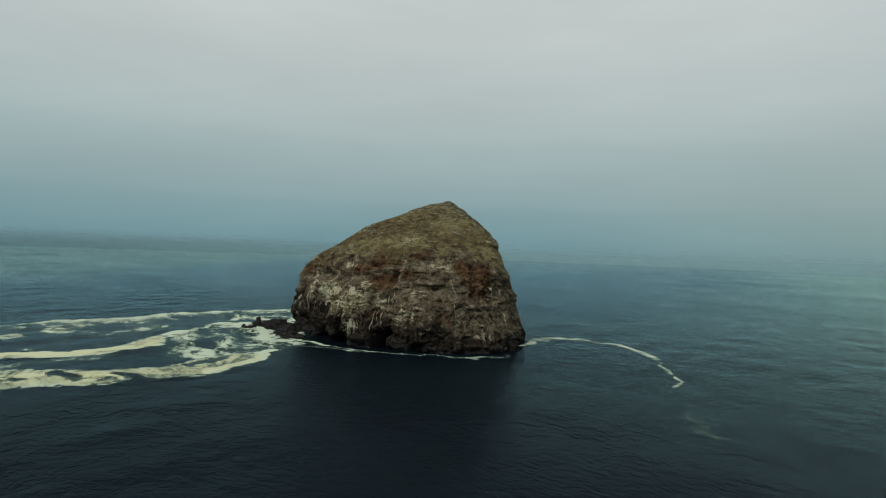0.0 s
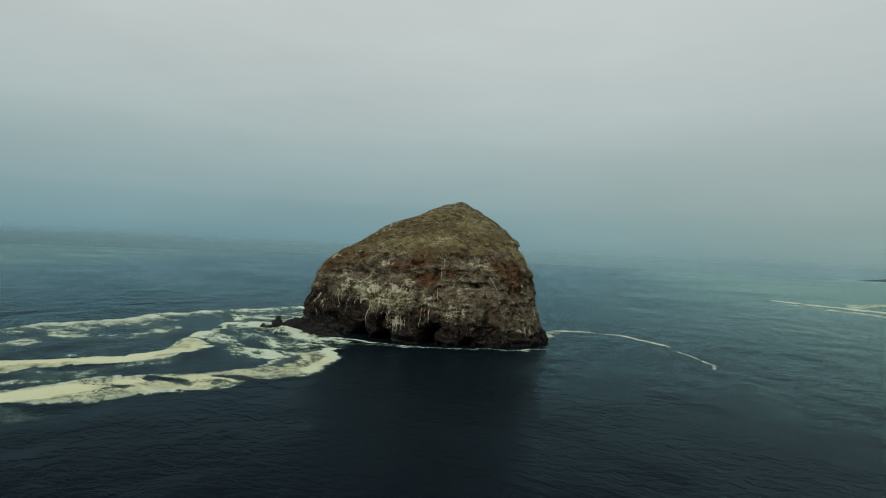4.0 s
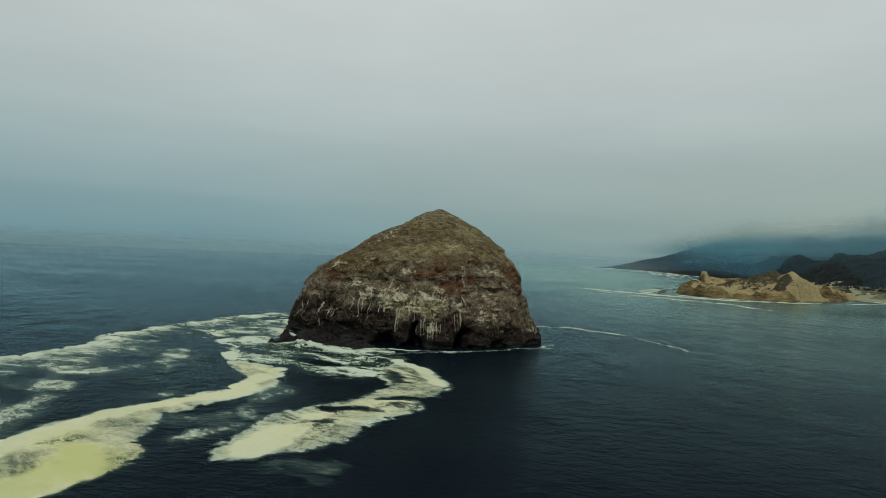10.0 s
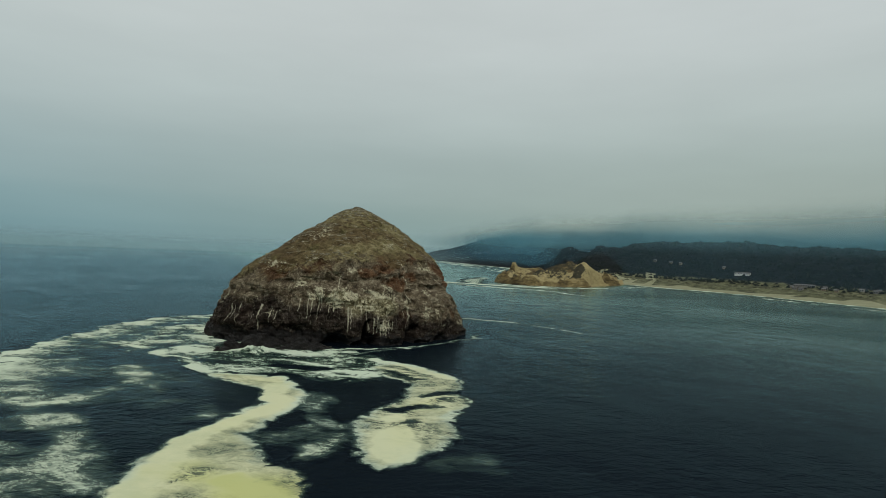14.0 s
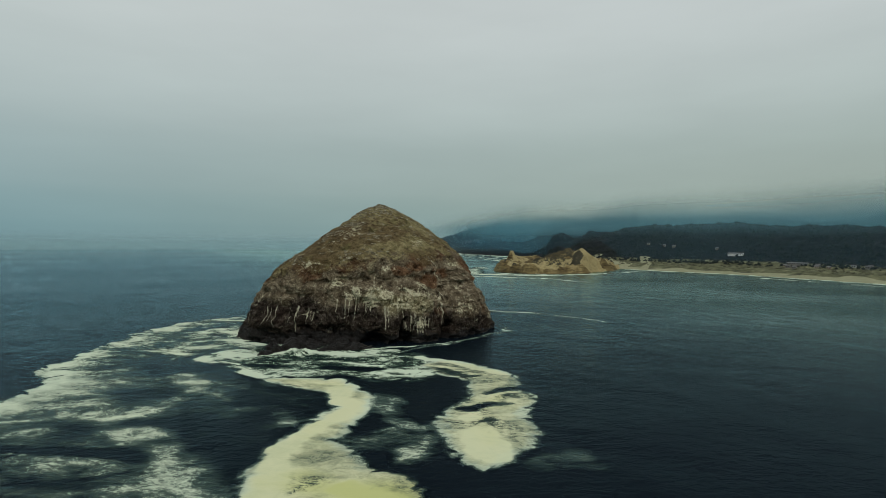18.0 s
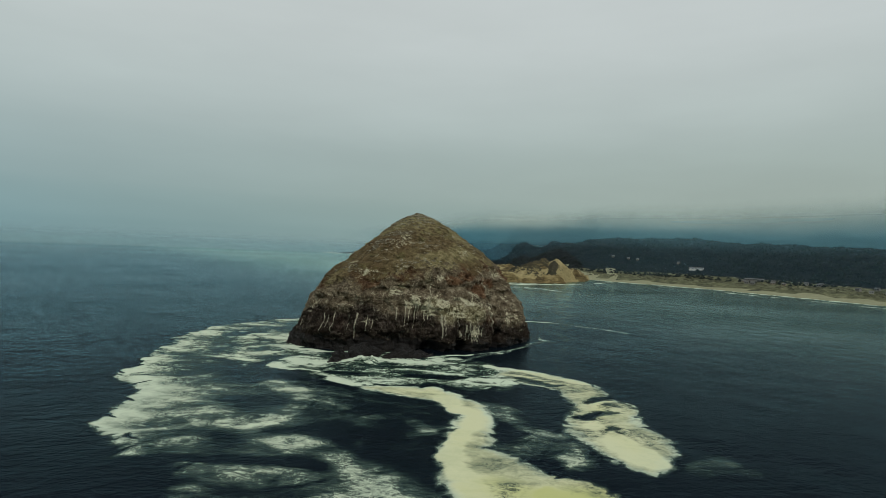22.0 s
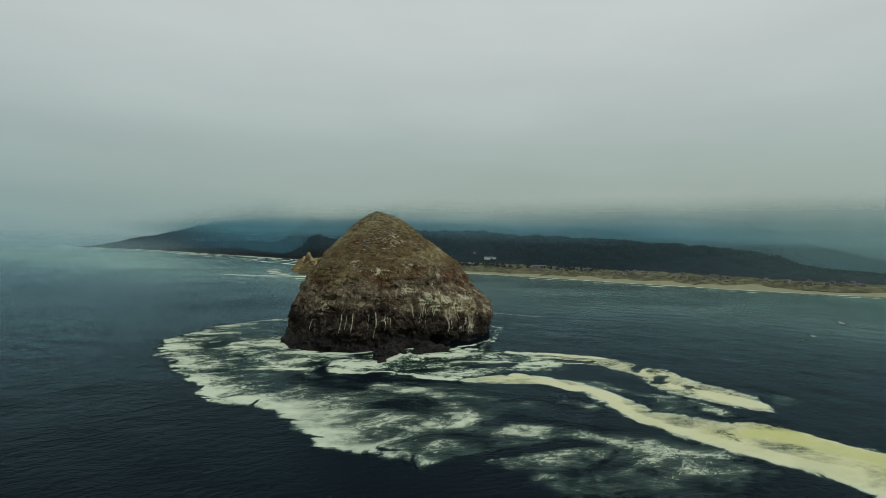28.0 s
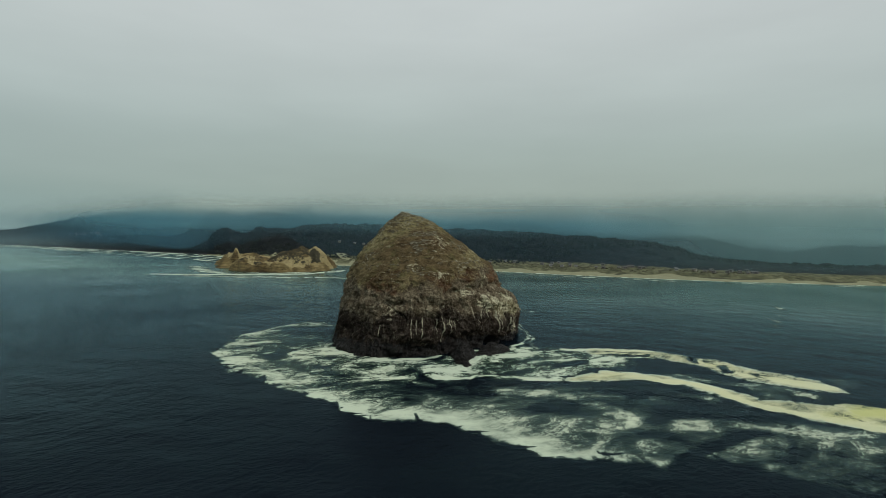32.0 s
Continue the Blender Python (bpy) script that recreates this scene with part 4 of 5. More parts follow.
def foam_sheet(name, x0, x1, y0, y1, step, fields, bands, gaps, warp, label, edge=0.07, material=None):
    gx, gy = np.arange(x0, x1, step), np.arange(y0, y1, step)
    X, Y = np.meshgrid(gx, gy, indexing="ij")
    # tongues drawn out by the current, and small ragged edges
    along, across = 0.40 * X - 0.92 * Y, 0.92 * X + 0.40 * Y
    pull = warp * (0.55 * fbm(across / 18, along / 50, 0, 4, 201))
    wx = X + 0.40 * pull + warp * (0.8 * fbm(X / 24, Y / 24, 3, 4, 203) + 0.30 * fbm(X / 7, Y / 7, 3, 3, 205))
    wy = Y - 0.92 * pull + warp * (0.8 * fbm(X / 24, Y / 24, 9, 4, 204) + 0.30 * fbm(X / 7, Y / 7, 9, 3, 206))
    # rounded lobes with sharp clefts between them
    cleft = 6.5 * smooth(0.22, 0.0, np.abs(vnoise(X / 15, Y / 15, 0, 241))) + 2.5 * smooth(0.3, 0.0, np.abs(vnoise(X / 6, Y / 6, 0, 242))) - 2.2
    cover, yel, lace = np.zeros_like(X), np.zeros_like(X), np.zeros_like(X)
    for pts, rim, inner, fall, soft, yellow, rag, lacy in fields:
        px, py = X + rag * (wx - X), Y + rag * (wy - Y)
        d = polygon_depth(px, py, pts)
        d = d - rag * cleft * smooth(26, 4, d)
        v = np.full_like(X, inner)
        for (ax, ay, ac), (bx, by, bc) in zip(rim, rim[1:]):
            ux, uy = bx - ax, by - ay
            k = np.clip(((px - ax) * ux + (py - ay) * uy) / (ux * ux + uy * uy), 0, 1)
            far = np.hypot(px - ax - k * ux, py - ay - k * uy)
            v = np.maximum(v, inner + (ac + (bc - ac) * k - inner) * np.exp(-np.maximum(far - 5, 0) / (fall * (1 + 0.5 * vnoise(X / 30, Y / 30, 0, 231)))))
        inside = smooth(-soft, soft, d)
        v = v * inside
        lace = np.where(v > cover, lace + (lacy - lace) * inside, lace)
        cover = np.maximum(cover, v)
        yel = np.maximum(yel, yellow * smooth(-1, 6, d) + 0.3 * yellow * smooth(8, 20, d))
    lace = np.maximum(lace, 0.6 * smooth(430, 500, wy) * smooth(0.0, 0.3, cover))
    for pts, left in (PONDS if fields else ()):
        inside = smooth(-7, 7, polygon_depth(X + 1.2 * (wx - X), Y + 1.2 * (wy - Y), pts))
        cover = cover + (np.minimum(cover, left) - cover) * inside
    for pts, strength, yellow in bands:
        b = band_cover(wx, wy, pts, strength > 0.8)
        v = strength * b
        yel = np.maximum(yel, yellow * b)
        cover = np.maximum(cover, v) + 0.18 * np.minimum(cover, v) * b
    for pts in (SLITS if fields else ()):
        b = band_cover(wx, wy, pts)
        cover, lace = cover - 0.55 * b, np.maximum(lace, 0.7 * b)
    for gx0, gy0, r in gaps:
        g = np.exp(-(((wx - gx0) ** 2 + (wy - gy0) ** 2) / r ** 2))
        cover, lace = cover - 0.30 * g, np.maximum(lace, g)
    if not fields:              # loose wash
        lace = 0.55 * smooth(0.0, 0.2, cover)
    else:
        yel = np.maximum(yel, np.exp(-((X + 262) / 24) ** 2 - ((Y - 236) / 20) ** 2))
        cover = cover * (1 + 0.14 * fbm(X / 24, Y / 24, 0, 4, 215))
    cover = np.clip(cover, 0, 1.1)
    keep = np.maximum.reduce([cover[:-1, :-1], cover[1:, 1:], cover[1:, :-1], cover[:-1, 1:]]) > edge
    faces = grid_faces(len(gx), len(gy))[:, ::-1][keep.ravel()]
    used, inv = np.unique(faces, return_inverse=True)
    z = swell(X, Y) + 0.10 + 0.14 * np.clip(cover, 0, 1)
    if fields:                  # water heaped up where it breaks on the reef
        z = z + 2.6 * np.exp(-((X + 131) / 8) ** 2 - ((Y - 397) / 8) ** 2) * (1 + 0.8 * fbm(X / 3, Y / 3, 0, 3, 221))
    co = np.stack([X, Y, z], -1).reshape(-1, 3)[used]
    ob = mesh_from(name, co, inv.reshape(faces.shape), material or FOAM, {"cover": cover.ravel()[used], "yellow": yel.ravel()[used], "lace": lace.ravel()[used]})
    return tagged(ob, label, "sea foam", kind="stuff")


foam_sheet("sea_foam", -395, 150, 165, 615, 1.0, FIELDS, BANDS, GAPS, 4.2, "cream and yellowish foam drifting in bands and lace on the dark sea")

# ---- the coast ----
SHORE = [(42, 4285), (38, 4260), (35, 4050), (32, 3700), (29, 3200), (26.5, 2850), (24, 2580), (21.5, 2350), (19, 2180), (17, 2000), (15, 1620), (12, 1290), (6, 1215), (0, 1150), (-6, 1120), (-12, 1085), (-20, 1025),
         (-30, 985), (-40, 985), (-50, 1040), (-60, 1190), (-70, 1520), (-80, 2300), (-88, 4200)]


def shore(az):
    """Distance from the stack to the water's edge along a bearing from east, in degrees."""
    k = sorted(SHORE)
    return np.interp(az, [q[0] for q in k], [q[1] for q in k])


# height of the first wooded ridge and of the hills behind it, by bearing
NEAR_RIDGE = [(-88, 8), (-56, 10), (-48, 14), (-43, 22), (-41, 46), (-37, 66), (-33, 78), (-26, 88), (-18, 103), (-9, 108), (-4, 113), (2, 112), (6.4, 104), (11.6, 58), (15, 26), (20, 18), (27, 14), (32, 8), (38, 4)]
FAR_RIDGE = [(-88, 60), (-66, 84), (-58, 92), (-53, 90), (-50, 58), (-46, 76), (-41, 128), (-34, 120), (-26, 142), (-21.4, 172), (-19.6, 160), (-17, 182), (-13.6, 156), (-9, 168), (-4, 190), (3, 184), (10, 190), (16, 186), (20, 190), (24, 180), (27, 150), (29, 112), (31, 74), (34, 44), (40, 16)]


def land_height(az, r, x, y):
    d = r - shore(az)
    beach = 7.5 * smooth(-10, 130, d) - 3 * smooth(5, -30, d)
    dune = 5 * smooth(60, 95, d) * (1 + 0.5 * vnoise(x / 30, y / 30, 0, 301))
    north = smooth(12.5, 17, az)
    start = 170 - 120 * north
    first = np.interp(az, [k[0] for k in NEAR_RIDGE], [k[1] for k in NEAR_RIDGE])
    last = np.interp(az, [k[0] for k in FAR_RIDGE], [k[1] for k in FAR_RIDGE])
    rise = smooth(start, start + 330, d)
    climb = smooth(480 - 430 * north, 1250 - 600 * north, d)
    rough = 6 * fbm(x / 260, y / 260, 0, 4, 311) + 2 * ridged(x / 110, y / 110, 2, 3, 317)
    hill = first * rise * (1 - 0.22 * smooth(560, 760, d) * (1 - climb)) + (last - first) * climb
    hill = hill + rough * np.minimum(rise, first / 60)
    canopy = (3.5 * fbm(x / 34, y / 34, 0, 3, 323) + 4) * rise
    return beach + dune + 3 * smooth(100, 200, d) + hill + canopy, d, rise


def coast_land():
    az = np.radians(np.concatenate([np.linspace(41, 14, 250, endpoint=False), np.linspace(14, -50, 420, endpoint=False), np.linspace(-50, -88, 90)]))
    u = np.concatenate([np.linspace(-25, 130, 26), np.linspace(140, 900, 70), 900 + 3400 * np.linspace(0.02, 1, 60) ** 1.4])
    U, A = np.meshgrid(u, az, indexing="ij")
    deg = np.degrees(A)
    R = shore(deg) + U + 5 * vnoise(deg / 2.2, 0, 0, 331) + 1.5 * vnoise(deg / 0.6, 0, 0, 332)
    R = np.minimum(R, 4290)
    X, Y = CX + R * np.cos(A), CY + R * np.sin(A)
    H, D, rise = land_height(deg, R, X, Y)
    H = (H + 4) * smooth(40, 33, deg) - 4          # the northern shore sinks away into the haze
    dunes = smooth(-2, 3, deg) * smooth(17, 11, deg)                # loose sand blown inland behind the headland
    beach = smooth(80, 52, D - 190 * dunes * smooth(-0.1, 0.4, fbm(X / 70, Y / 28, 0, 4, 343)) + 22 * vnoise(X / 40, Y / 40, 0, 341)) * smooth(20, 15, deg)
    town = smooth(45, 75, D) * (1 - smooth(0.02, 0.16, rise)) * smooth(18, 13, deg)
    ob = mesh_from("ground", np.stack([X, Y, H], -1).reshape(-1, 3), grid_faces(len(u), len(az))[:, ::-1], LAND, {"beach": beach, "town": town})
    return tagged(ob, "low sandy shore rising to dark wooded hills under fog", "coast", kind="structure")


coast_land()

CAPE = [(792, 600), (788, 650), (812, 702), (852, 735), (885, 738), (912, 722), (930, 712), (948, 735), (945, 775), (985, 795), (1120, 815), (1330, 870), (1450, 760), (1380, 560), (1215, 512), (1100, 490), (1000, 503), (955, 512), (925, 496), (888, 500), (862, 530), (806, 556)]


def ridge(X, Y, pts, slope):
    """Height of a ridge whose crest runs through (x, y, z) points and falls off at a slope."""
    top = np.full_like(X, -1e9)
    for (ax, ay, az_), (bx, by, bz) in zip(pts, pts[1:]):
        ux, uy = bx - ax, by - ay
        k = np.clip(((X - ax) * ux + (Y - ay) * uy) / (ux * ux + uy * uy), 0, 1)
        top = np.maximum(top, az_ + (bz - az_) * k - slope * np.hypot(X - ax - k * ux, Y - ay - k * uy))
    return top


def headland():
    gx, gy = np.arange(735, 1420, 3.0), np.arange(460, 900, 3.0)
    X, Y = np.meshgrid(gx, gy, indexing="ij")
    dep = polygon_depth(X + 8 * fbm(X / 34, Y / 34, 0, 4, 401), Y + 8 * fbm(X / 34, Y / 34, 5, 4, 402), CAPE)
    cliff = smooth(-3, 24, dep + 8 * ridged(X / 26, Y / 26, 0, 4, 405))
    top = 16 + 0.06 * np.clip(X - 800, 0, 170) + 7 * fbm(X / 55, Y / 55, 0, 4, 407) + 4 * ridged(X / 20, Y / 20, 1, 4, 408) 
    fall = 1 - 0.8 * smooth(1080, 1230, X)
    dune = ridge(X, Y, [(962, 548, 59), (1010, 543, 42), (1080, 530, 24), (1230, 512, 7)], 0.62) + 2 * fbm(X / 16, Y / 16, 0, 3, 419)
    back = ridge(X, Y, [(905, 640, 32), (948, 598, 50), (962, 580, 59), (985, 590, 50), (1085, 640, 40), (1200, 640, 26), (1300, 560, 20)], 0.62) + 3 * fbm(X / 9, Y / 9, 0, 3, 414)
    stone = ridge(X, Y, [(905, 545, 34), (926, 548, 43), (950, 550, 54)], 0.95) + 3 * ridged(X / 10, Y / 10, 3, 3, 415)
    knob = ridge(X, Y, [(962, 743, 40), (976, 744, 51), (988, 742, 50), (1000, 740, 38)], 2.2) + 2 * ridged(X / 6, Y / 6, 2, 3, 416)
    base = np.minimum(top * fall, 9 + 0.75 * np.maximum(dep, 0) + 4 * ridged(X / 17, Y / 17, 6, 3, 409))
    H = np.maximum.reduce([base, np.minimum(dune, 3.2 * np.maximum(dep, 0) + 6), back, stone, knob])
    H = -3 + cliff * (H + 3)
    scrub = 0.34 * smooth(-0.1, 0.4, fbm(X / 26, Y / 26, 0, 4, 421)) + smooth(-2, 3, stone - np.maximum(base, dune)) * 0.5 + 0.55 * smooth(-1, 4, back - np.maximum(base, dune)) + 0.7 * smooth(1150, 1260, X) * smooth(0.0, 0.5, fbm(X / 40, Y / 40, 0, 4, 418))
    scrub = scrub + 1.1 * np.exp(-((X - 934) / 17) ** 2 - ((Y - 552) / 13) ** 2) + 0.55 * smooth(20, 34, dep) * smooth(0.0, 0.5, fbm(X / 60, Y / 14, 0, 4, 425)) * smooth(900, 860, X)
    sand = smooth(-2, 4, dune - np.maximum(base, back)) + 0.6 * smooth(1080, 1180, X) + 0.75 * smooth(12, 30, dep) * smooth(-0.3, 0.3, fbm(X / 45, Y / 45, 0, 3, 411))
    ob = mesh_from("headland", np.stack([X, Y, H], -1).reshape(-1, 3), grid_faces(len(gx), len(gy))[:, ::-1], HEADLAND, {"scrub": scrub, "dune": sand})
    return tagged(ob, "ochre sandstone headland with eroded cliffs and a pale dune", "headland", kind="structure")


headland()

# ---- surf along the shore ----


def surf_line(name, az0, az1, off, half, seed, label, strength=0.8):
    """A broken white line of surf that follows the water's edge."""
    az = np.linspace(az0, az1, int(abs(az1 - az0) * 14))
    R = shore(az) + 5 * vnoise(az / 2.2, 0, 0, 331) + 1.5 * vnoise(az / 0.6, 0, 0, 332)
    w = half * (0.75 + 0.6 * vnoise(az * 1.7, seed, 0, 501))
    u = np.linspace(-1, 1, 7)
    U, A = np.meshgrid(u, az, indexing="ij")
    RR2 = R - off + U * w + 2 * vnoise(A * 3.1, seed, 2, 503)
    cov = (1 - np.abs(U) ** 2) * strength * smooth(41, 37, A) * (0.72 + 0.55 * vnoise(A * 0.9, seed, 0, 502) + 0.25 * vnoise(A * 5, seed, U, 504))
    X, Y = CX + RR2 * np.cos(np.radians(A)), CY + RR2 * np.sin(np.radians(A))
    ob = mesh_from(name, np.stack([X, Y, 0.25 + 0.25 * (1 - U ** 2)], -1).reshape(-1, 3), grid_faces(len(u), len(az)), FOAM, {"cover": np.clip(cov, 0, 1), "yellow": cov * 0, "lace": cov * 0})
    return tagged(ob, label, "surf", kind="stuff")


surf_line("surf", 9, -66, 8, 16, 1, "thin white line of surf running along the sand beach", 1.9)
surf_line("surf", -4, -62, 75, 16, 2, "thin white line of surf running along the sand beach", 0.9)
for az_far, off, half, seed, strong in ((40, 70, 130, 3, 2.4), (39, 330, 80, 4, 1.9), (36, 540, 60, 5, 1.6), (30, 720, 46, 6, 1.4)):
    surf_line("surf", az_far, 16, off, half, seed, "white surf lines breaking along the far shore", strong)

WASH = [
    ([(690, 850, 8), (695, 780, 16), (705, 700, 24), (722, 630, 24), (745, 575, 18), (795, 535, 14), (860, 503, 11), (905, 480, 7)], 1.0, 0.0),
    ([(650, 780, 6), (640, 700, 12), (640, 620, 14), (655, 540, 12), (640, 470, 9), (600, 425, 4)], 0.75, 0.0),
    ([(770, 690, 14), (765, 640, 16), (785, 590, 12), (830, 560, 8)], 0.9, 0.0),
    ([(740, 730, 18), (800, 775, 24), (860, 800, 24), (930, 820, 20), (1010, 850, 16)], 0.72, 0.0),
    ([(980, 455, 6), (1040, 445, 12), (1090, 432, 6)], 0.7, 0.0),
    ([(560, 420, 4), (575, 395, 9), (590, 385, 4)], 0.5, 0.0),
]
foam_sheet("surf", 540, 1120, 370, 900, 3.0, [], WASH, [], 12.0, "white wash spreading off the headland's foot")
SCRAPS = [([(50, -2, 2), (62, -10, 5), (76, -14, 2)], 0.42, 0.0), ([(20, 40, 1.5), (34, 30, 3), (50, 26, 1.5)], 0.5, 0.0), ([(-8, 66, 1.2), (6, 58, 2.5), (16, 54, 1)], 0.45, 0.0), ([(120, -60, 1.5), (140, -75, 4), (165, -85, 2)], 0.5, 0.0)]
foam_sheet("sea_foam", -40, 200, -120, 90, 1.5, [], SCRAPS, [], 4.0, "small scraps of white foam on open water")

# ---- woods, shrubs and houses on the shore ----


def ground_at(x, y):
    az = np.degrees(np.arctan2(y - CY, x - CX))
    return land_height(az, np.hypot(x - CX, y - CY), x, y)


def forest():
    """Conifers on the first slopes, each a trunk-less dark spire of two uneven cones."""
    rng = np.random.default_rng(12)
    n = 5200
    az = rng.uniform(-62, 22, n)
    d0 = 190 - 120 * smooth(8, 15, az) + 260 * smooth(-18, -42, az)
    r = shore(az) + d0 + 620 * rng.random(n) ** 1.3
    x, y = CX + r * np.cos(np.radians(az)), CY + r * np.sin(np.radians(az))
    clear = polygon_depth(x, y, CAPE) < -10
    x, y = x[clear], y[clear]
    n = len(x)
    z = ground_at(x, y)[0]
    h, w = rng.uniform(3, 6.5, n), rng.uniform(4.0, 7.5, n)
    k = 6
    a = np.linspace(0, 2 * np.pi, k, endpoint=False)
    co, fa = [], []
    for low, top, wide in ((-0.05, 0.75, 1.0), (0.42, 1.0, 0.62)):
        jit = rng.uniform(0.7, 1.25, (n, k))
        ring = np.stack([x[:, None] + w[:, None] * wide * jit * np.cos(a), y[:, None] + w[:, None] * wide * jit * np.sin(a), z[:, None] + h[:, None] * (low + 0.05 * (jit - 1)) + 0 * a], -1)
        tip = np.stack([x + rng.normal(0, 0.4, n), y + rng.normal(0, 0.4, n), z + h * top], -1)
        base = sum(len(c) for c in co)
        co += [ring.reshape(-1, 3), tip]
        i = np.arange(n)[:, None] * k
        j = np.arange(k)[None, :]
        fa.append(np.stack([base + i + j, base + i + (j + 1) % k, base + n * k + np.arange(n)[:, None] + 0 * j], -1).reshape(-1, 3))
    ob = mesh_from("forest", np.concatenate(co), np.concatenate(fa), WOOD, shade=False)
    return tagged(ob, "dense dark conifer forest covering the coastal slopes", "forest", kind="stuff")


forest()


def shrubs():
    """Dark salt-bitten bushes along the top of the beach."""
    rng = np.random.default_rng(5)
    n = 360
    az = rng.uniform(-50, 8, n)
    r = shore(az) + rng.uniform(90, 190, n)
    x, y = CX + r * np.cos(np.radians(az)), CY + r * np.sin(np.radians(az))
    z = ground_at(x, y)[0]
    size = rng.uniform(1.2, 3.4, n)
    u, v = np.meshgrid(np.linspace(0, 2 * np.pi, 7, endpoint=False), np.linspace(0, 1, 4), indexing="xy")
    co, fa = [], []
    f = grid_faces(4, 7, True)
    for i in range(n):
        bumpy = rng.uniform(0.65, 1.3, u.shape)
        ring = np.cos(v * 1.45) * bumpy * size[i]
        co.append(np.stack([x[i] + ring * np.cos(u) * 1.5, y[i] + ring * np.sin(u) * 1.5, z[i] - 0.4 + np.sin(v * 1.5) * size[i] * bumpy], -1).reshape(-1, 3))
        fa.append(f + 28 * i)
    ob = mesh_from("shrubbery", np.concatenate(co), np.concatenate(fa), paint_material("salt_bitten_leaves", (0.075, 0.078, 0.048), (0.035, 0.040, 0.026)), shade=False)
    return tagged(ob, "low dark bushes scattered along the back of the beach", "shrubs", kind="stuff")


shrubs()

WALL_PAINTS = [paint_material("white_boards", (0.24, 0.24, 0.23), (0.15, 0.15, 0.14)), paint_material("grey_shingle", (0.16, 0.155, 0.145), (0.10, 0.10, 0.09)), paint_material("tan_boards", (0.19, 0.165, 0.125), (0.13, 0.11, 0.09))]
ROOF_PAINTS = [paint_material("pale_roof", (0.13, 0.13, 0.13), (0.09, 0.09, 0.09)), paint_material("dark_roof", (0.10, 0.10, 0.10), (0.06, 0.06, 0.06))]
PANE = paint_material("dark_window", (0.03, 0.04, 0.05), (0.02, 0.02, 0.03))


def box(bm, x0, x1, y0, y1, z0, z1):
    v = [bm.verts.new(p) for p in ((x0, y0, z0), (x1, y0, z0), (x1, y1, z0), (x0, y1, z0), (x0, y0, z1), (x1, y0, z1), (x1, y1, z1), (x0, y1, z1))]
    for q in ((0, 3, 2, 1), (4, 5, 6, 7), (0, 1, 5, 4), (1, 2, 6, 5), (2, 3, 7, 6), (3, 0, 4, 7)):
        bm.faces.new([v[k] for k in q])


def house(length, depth, eaves, rise, wall, roof, label):
    """A gabled house; its long side with the windows looks along -x."""
    ob = new("house")
    bm = bmesh.new()
    box(bm, -depth / 2, depth / 2, -length / 2, length / 2, -2.5, eaves)
    for s_ in (-1, 1):          # gable ends
        a = [bm.verts.new((-depth / 2, s_ * length / 2, eaves)), bm.verts.new((depth / 2, s_ * length / 2, eaves)), bm.verts.new((0, s_ * length / 2, eaves + rise))]
        bm.faces.new(a if s_ < 0 else a[::-1])
    part("wall", bm, wall, ob)
    for s_ in (-1, 1):          # two roof slopes with thickness and overhang
        bm = bmesh.new()
        x1, z1 = s_ * (depth / 2 + 0.6), eaves - 0.6 * rise / (depth / 2)
        pts = [(0, eaves + rise + 0.05), (x1, z1 + 0.05), (x1, z1 + 0.35), (0, eaves + rise + 0.4)]
        ends = [[bm.verts.new((px_, e * (length / 2 + 0.5), pz_)) for px_, pz_ in pts] for e in (-1, 1)]
        bm.faces.new(ends[0])
        bm.faces.new(ends[1][::-1])
        for k in range(4):
            bm.faces.new([ends[0][k], ends[1][k], ends[1][(k + 1) % 4], ends[0][(k + 1) % 4]])
        bmesh.ops.recalc_face_normals(bm, faces=bm.faces)
        part("roof", bm, roof, ob)
    count = max(2, int(length / 3.5))
    for k in range(count):
        bm = bmesh.new()
        yy = -length / 2 + (k + 0.5) * length / count
        box(bm, -depth / 2 - 0.06, -depth / 2 + 0.1, yy - 0.8, yy + 0.8, eaves - 2.4, eaves - 0.7)
        part("window", bm, PANE, ob)
    return tagged(ob, label, "house", "houses along the shore")


def settle(ob, x, y, turn, m=None):
    z = float(ground_at(np.array([x]), np.array([y]))[0][0])
    p = pose(x, y, z + 0.3, 0, 0, turn)
    if m is None:
        ob.matrix_world = p
        return ob
    return copy_thing(ob, p)


KINDS = [house(8.5, 6.5, 4.2, 1.9, WALL_PAINTS[0], ROOF_PAINTS[0], "white boarded beach house with a pale gabled roof"),
         house(9, 7, 4.6, 2.1, WALL_PAINTS[1], ROOF_PAINTS[1], "grey shingled beach house with a dark gabled roof"),
         house(8, 6, 4.0, 1.9, WALL_PAINTS[2], ROOF_PAINTS[0], "tan boarded beach house with a pale gabled roof")]
rng_h = random.Random(8)
first = [True, True, True]
for k in range(44):             # a loose row behind the beach
    b = -12 - 40 * rng_h.random()
    r = float(shore(b)) + rng_h.uniform(150, 218)
    kind = rng_h.choice([0, 1, 1, 2])
    settle(KINDS[kind], CX + r * math.cos(radians(b)), CY + r * math.sin(radians(b)), b + rng_h.uniform(-25, 25), None if first[kind] else True)
    first[kind] = False
for k in range(14):             # a cluster on the far northern slope
    b = 26.6 + rng_h.uniform(-1.2, 1.2)
    r = float(shore(b)) + 275 + rng_h.uniform(-20, 20)
    settle(KINDS[0], CX + r * math.cos(radians(b)), CY + r * math.sin(radians(b)), b + rng_h.uniform(-30, 30), True)
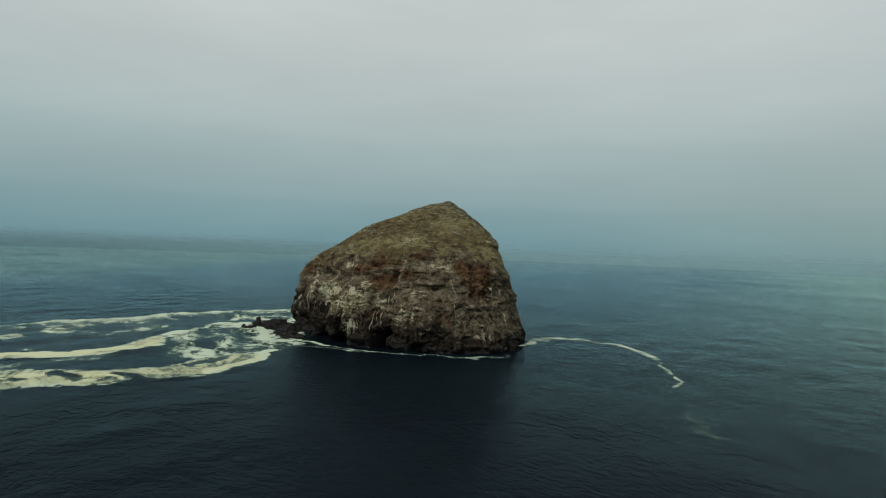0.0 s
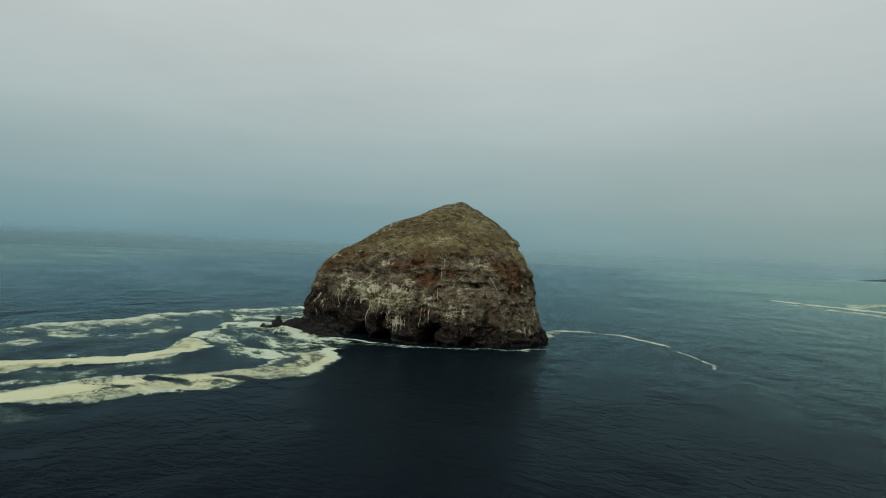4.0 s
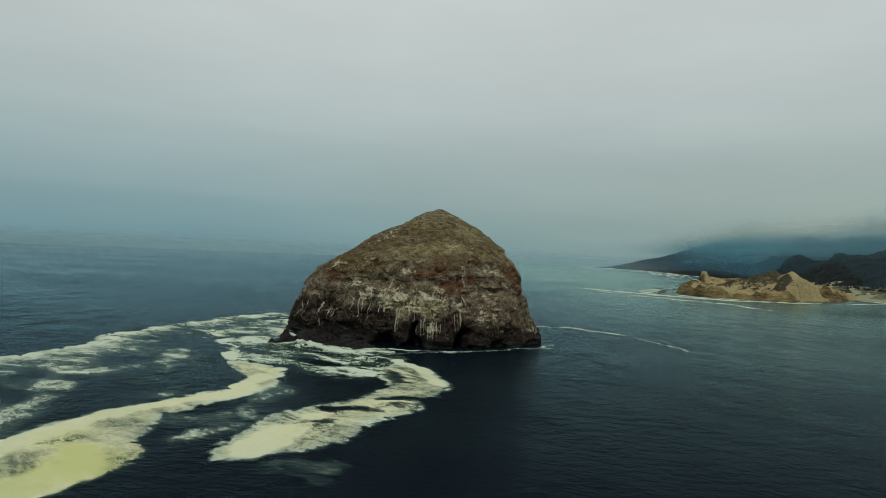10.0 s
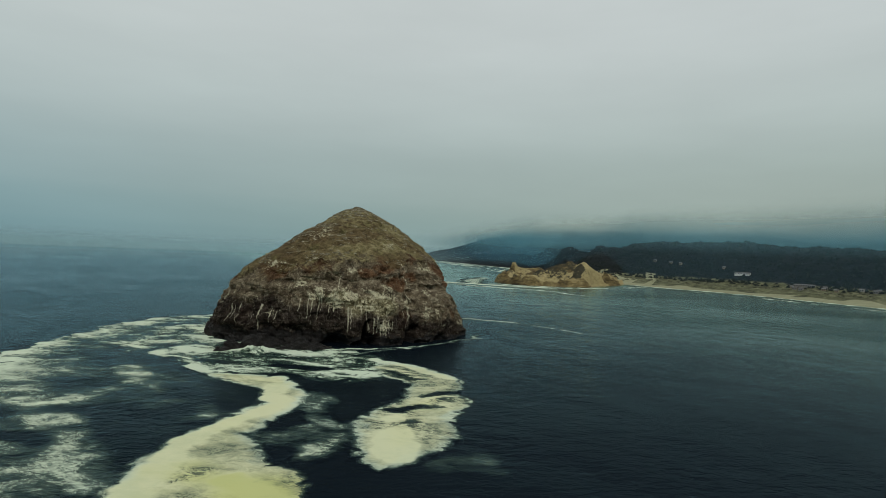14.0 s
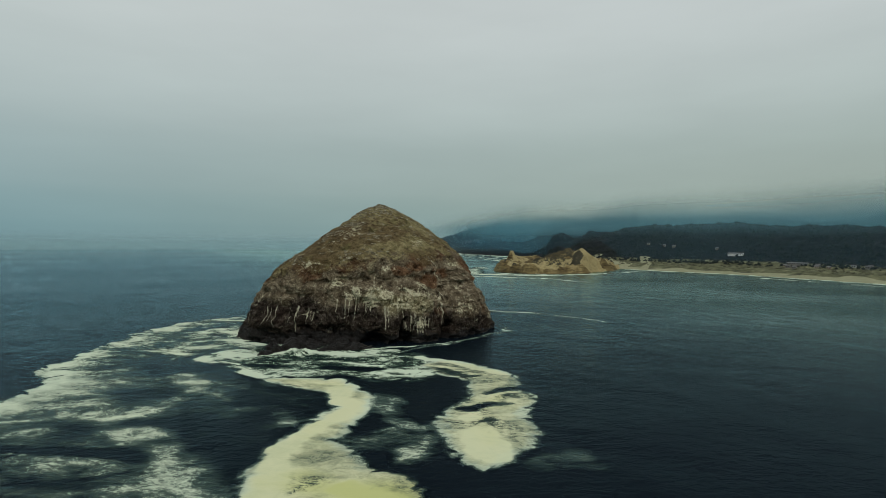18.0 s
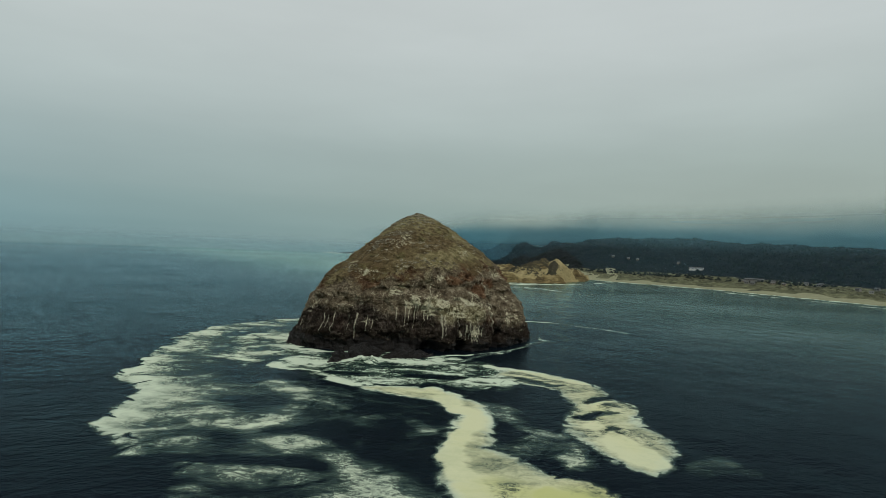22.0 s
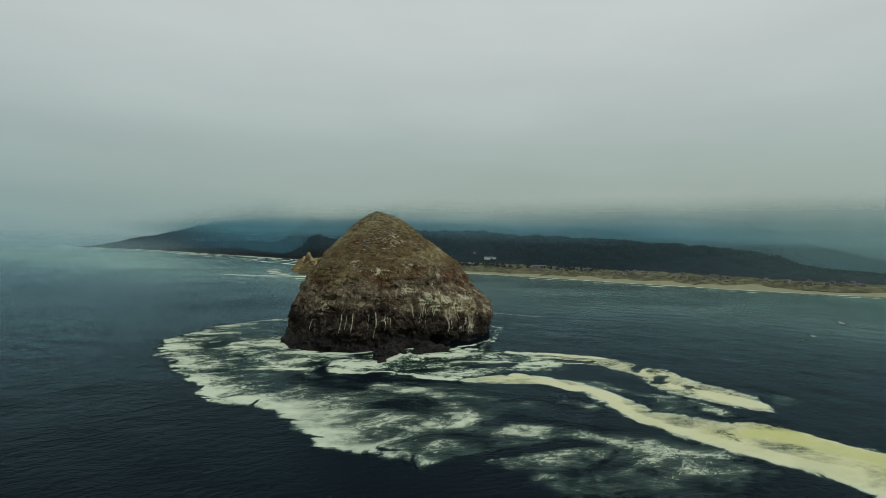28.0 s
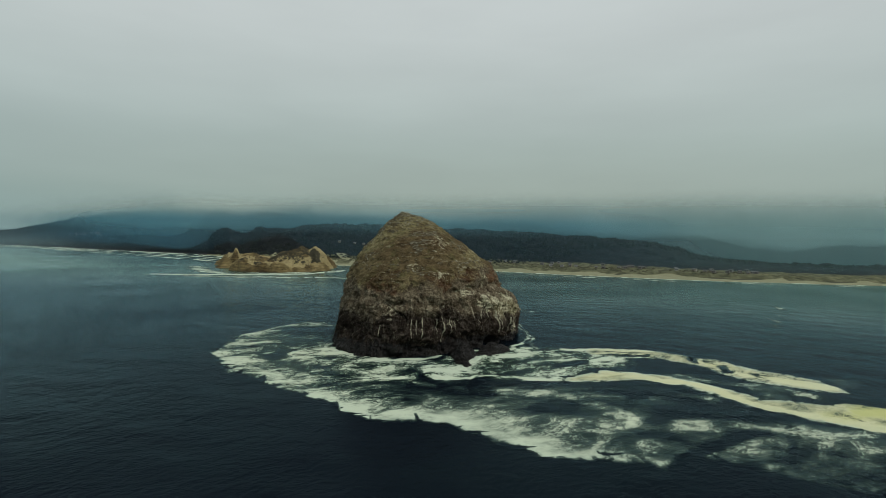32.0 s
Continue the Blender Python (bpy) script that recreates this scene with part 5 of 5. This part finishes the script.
for x, y in ((1394, 282), (1443, 405), (1457, 435), (1484, 487)):       # single houses among the trees
    settle(KINDS[2], x, y, rng_h.uniform(-20, 20), True)
lodge = house(38, 10, 5, 2.4, paint_material("bright_white_boards", (0.55, 0.55, 0.53), (0.4, 0.4, 0.38)), ROOF_PAINTS[0], "long white building on the wooded slope")
settle(lodge, 1348, 232, -8)
hall = house(44, 9, 4, 1.6, WALL_PAINTS[1], ROOF_PAINTS[0], "long low grey building with a pale roof behind the beach")
settle(hall, 1219, 92, -14)

# ---- mist over the land and the far sea ----


def fog_sheet(inland, low, full, gone, near, thick, north_end):
    """An upright sheet of painted mist that follows the shore some way inland, up to a bearing in the north."""
    a = np.linspace(-98, north_end, 250)
    z = np.concatenate([[-4.0], np.linspace(4, gone + 15, 30), [600, 1000]])
    Z, A = np.meshgrid(z, a, indexing="ij")
    side = smooth(-98, -80, A) * smooth(north_end, north_end - 15, A)
    line = np.where(A < 6, shore(A), np.interp(A, (6, 20, 26.5, 32, 38), (1215, 2180, 2850, 3700, 4260)))       # bridges the bay behind the headland
    R = np.minimum(line * (1 + 0.02 * vnoise(A / 9, 0, 0, int(inland))) + inland * (1 - 0.72 * smooth(6, 22, A)), 4200 + inland * 0.02)
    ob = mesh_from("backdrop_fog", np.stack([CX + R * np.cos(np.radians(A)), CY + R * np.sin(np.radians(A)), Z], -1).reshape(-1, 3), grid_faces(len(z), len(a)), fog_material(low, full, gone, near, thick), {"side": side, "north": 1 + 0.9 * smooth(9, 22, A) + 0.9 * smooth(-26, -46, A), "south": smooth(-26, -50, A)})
    ob.visible_shadow = False
    return tagged(ob, "thin grey sea fog drawn across the hills", "fog", kind="structure")


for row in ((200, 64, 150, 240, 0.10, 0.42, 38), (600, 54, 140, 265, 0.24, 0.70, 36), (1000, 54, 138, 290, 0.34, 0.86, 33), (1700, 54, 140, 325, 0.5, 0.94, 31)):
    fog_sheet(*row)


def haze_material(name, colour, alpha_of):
    """Haze painted as one colour on a see-through sheet, lit from both of its sides; alpha_of(m) gives how dense it is.
    """
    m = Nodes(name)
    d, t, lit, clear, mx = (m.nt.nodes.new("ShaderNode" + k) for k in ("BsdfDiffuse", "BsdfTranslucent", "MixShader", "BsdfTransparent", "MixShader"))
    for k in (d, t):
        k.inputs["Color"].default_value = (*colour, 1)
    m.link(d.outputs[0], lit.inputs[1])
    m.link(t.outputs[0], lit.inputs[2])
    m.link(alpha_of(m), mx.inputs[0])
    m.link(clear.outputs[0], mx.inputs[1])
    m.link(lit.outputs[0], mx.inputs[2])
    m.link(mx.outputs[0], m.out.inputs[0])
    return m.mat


def far_sea():
    """An upright ring painted in haze colour, in place of the last of the sea."""
    mat = haze_material("painted_sea_haze", (0.36, 0.53, 0.57), lambda m: m.map(m.height(), 10, 130, 1.0, 0.0))
    a = np.radians(np.linspace(29, 276, 220))
    z = np.linspace(-3, 135, 14)
    Z, A = np.meshgrid(z, a, indexing="ij")
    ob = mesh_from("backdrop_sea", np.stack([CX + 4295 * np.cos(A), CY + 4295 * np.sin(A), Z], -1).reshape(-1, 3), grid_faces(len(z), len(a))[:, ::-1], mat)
    ob.visible_shadow = False
    return tagged(ob, "upright backdrop painted in grey-green haze for the far sea", "backdrop", kind="structure")


far_sea()


def sea_haze(radius, dense):
    """An upright see-through sheet that paints haze over open water, from the northern shore round by west to the
    south.
    """
    top = 0.042 * radius
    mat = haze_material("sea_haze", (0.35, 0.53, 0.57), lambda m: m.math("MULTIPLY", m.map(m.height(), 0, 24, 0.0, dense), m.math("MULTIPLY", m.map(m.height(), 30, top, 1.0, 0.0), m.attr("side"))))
    d = np.linspace(23, 268, 210)
    z = np.concatenate([np.linspace(-2, top + 2, 14), [600, 1000]])
    Z, D = np.meshgrid(z, d, indexing="ij")
    A = np.radians(D)
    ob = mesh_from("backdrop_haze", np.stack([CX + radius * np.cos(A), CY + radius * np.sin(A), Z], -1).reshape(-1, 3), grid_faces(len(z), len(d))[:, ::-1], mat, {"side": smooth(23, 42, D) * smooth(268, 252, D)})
    ob.visible_shadow = False
    return tagged(ob, "thin grey haze lying on the open sea", "haze", kind="structure")


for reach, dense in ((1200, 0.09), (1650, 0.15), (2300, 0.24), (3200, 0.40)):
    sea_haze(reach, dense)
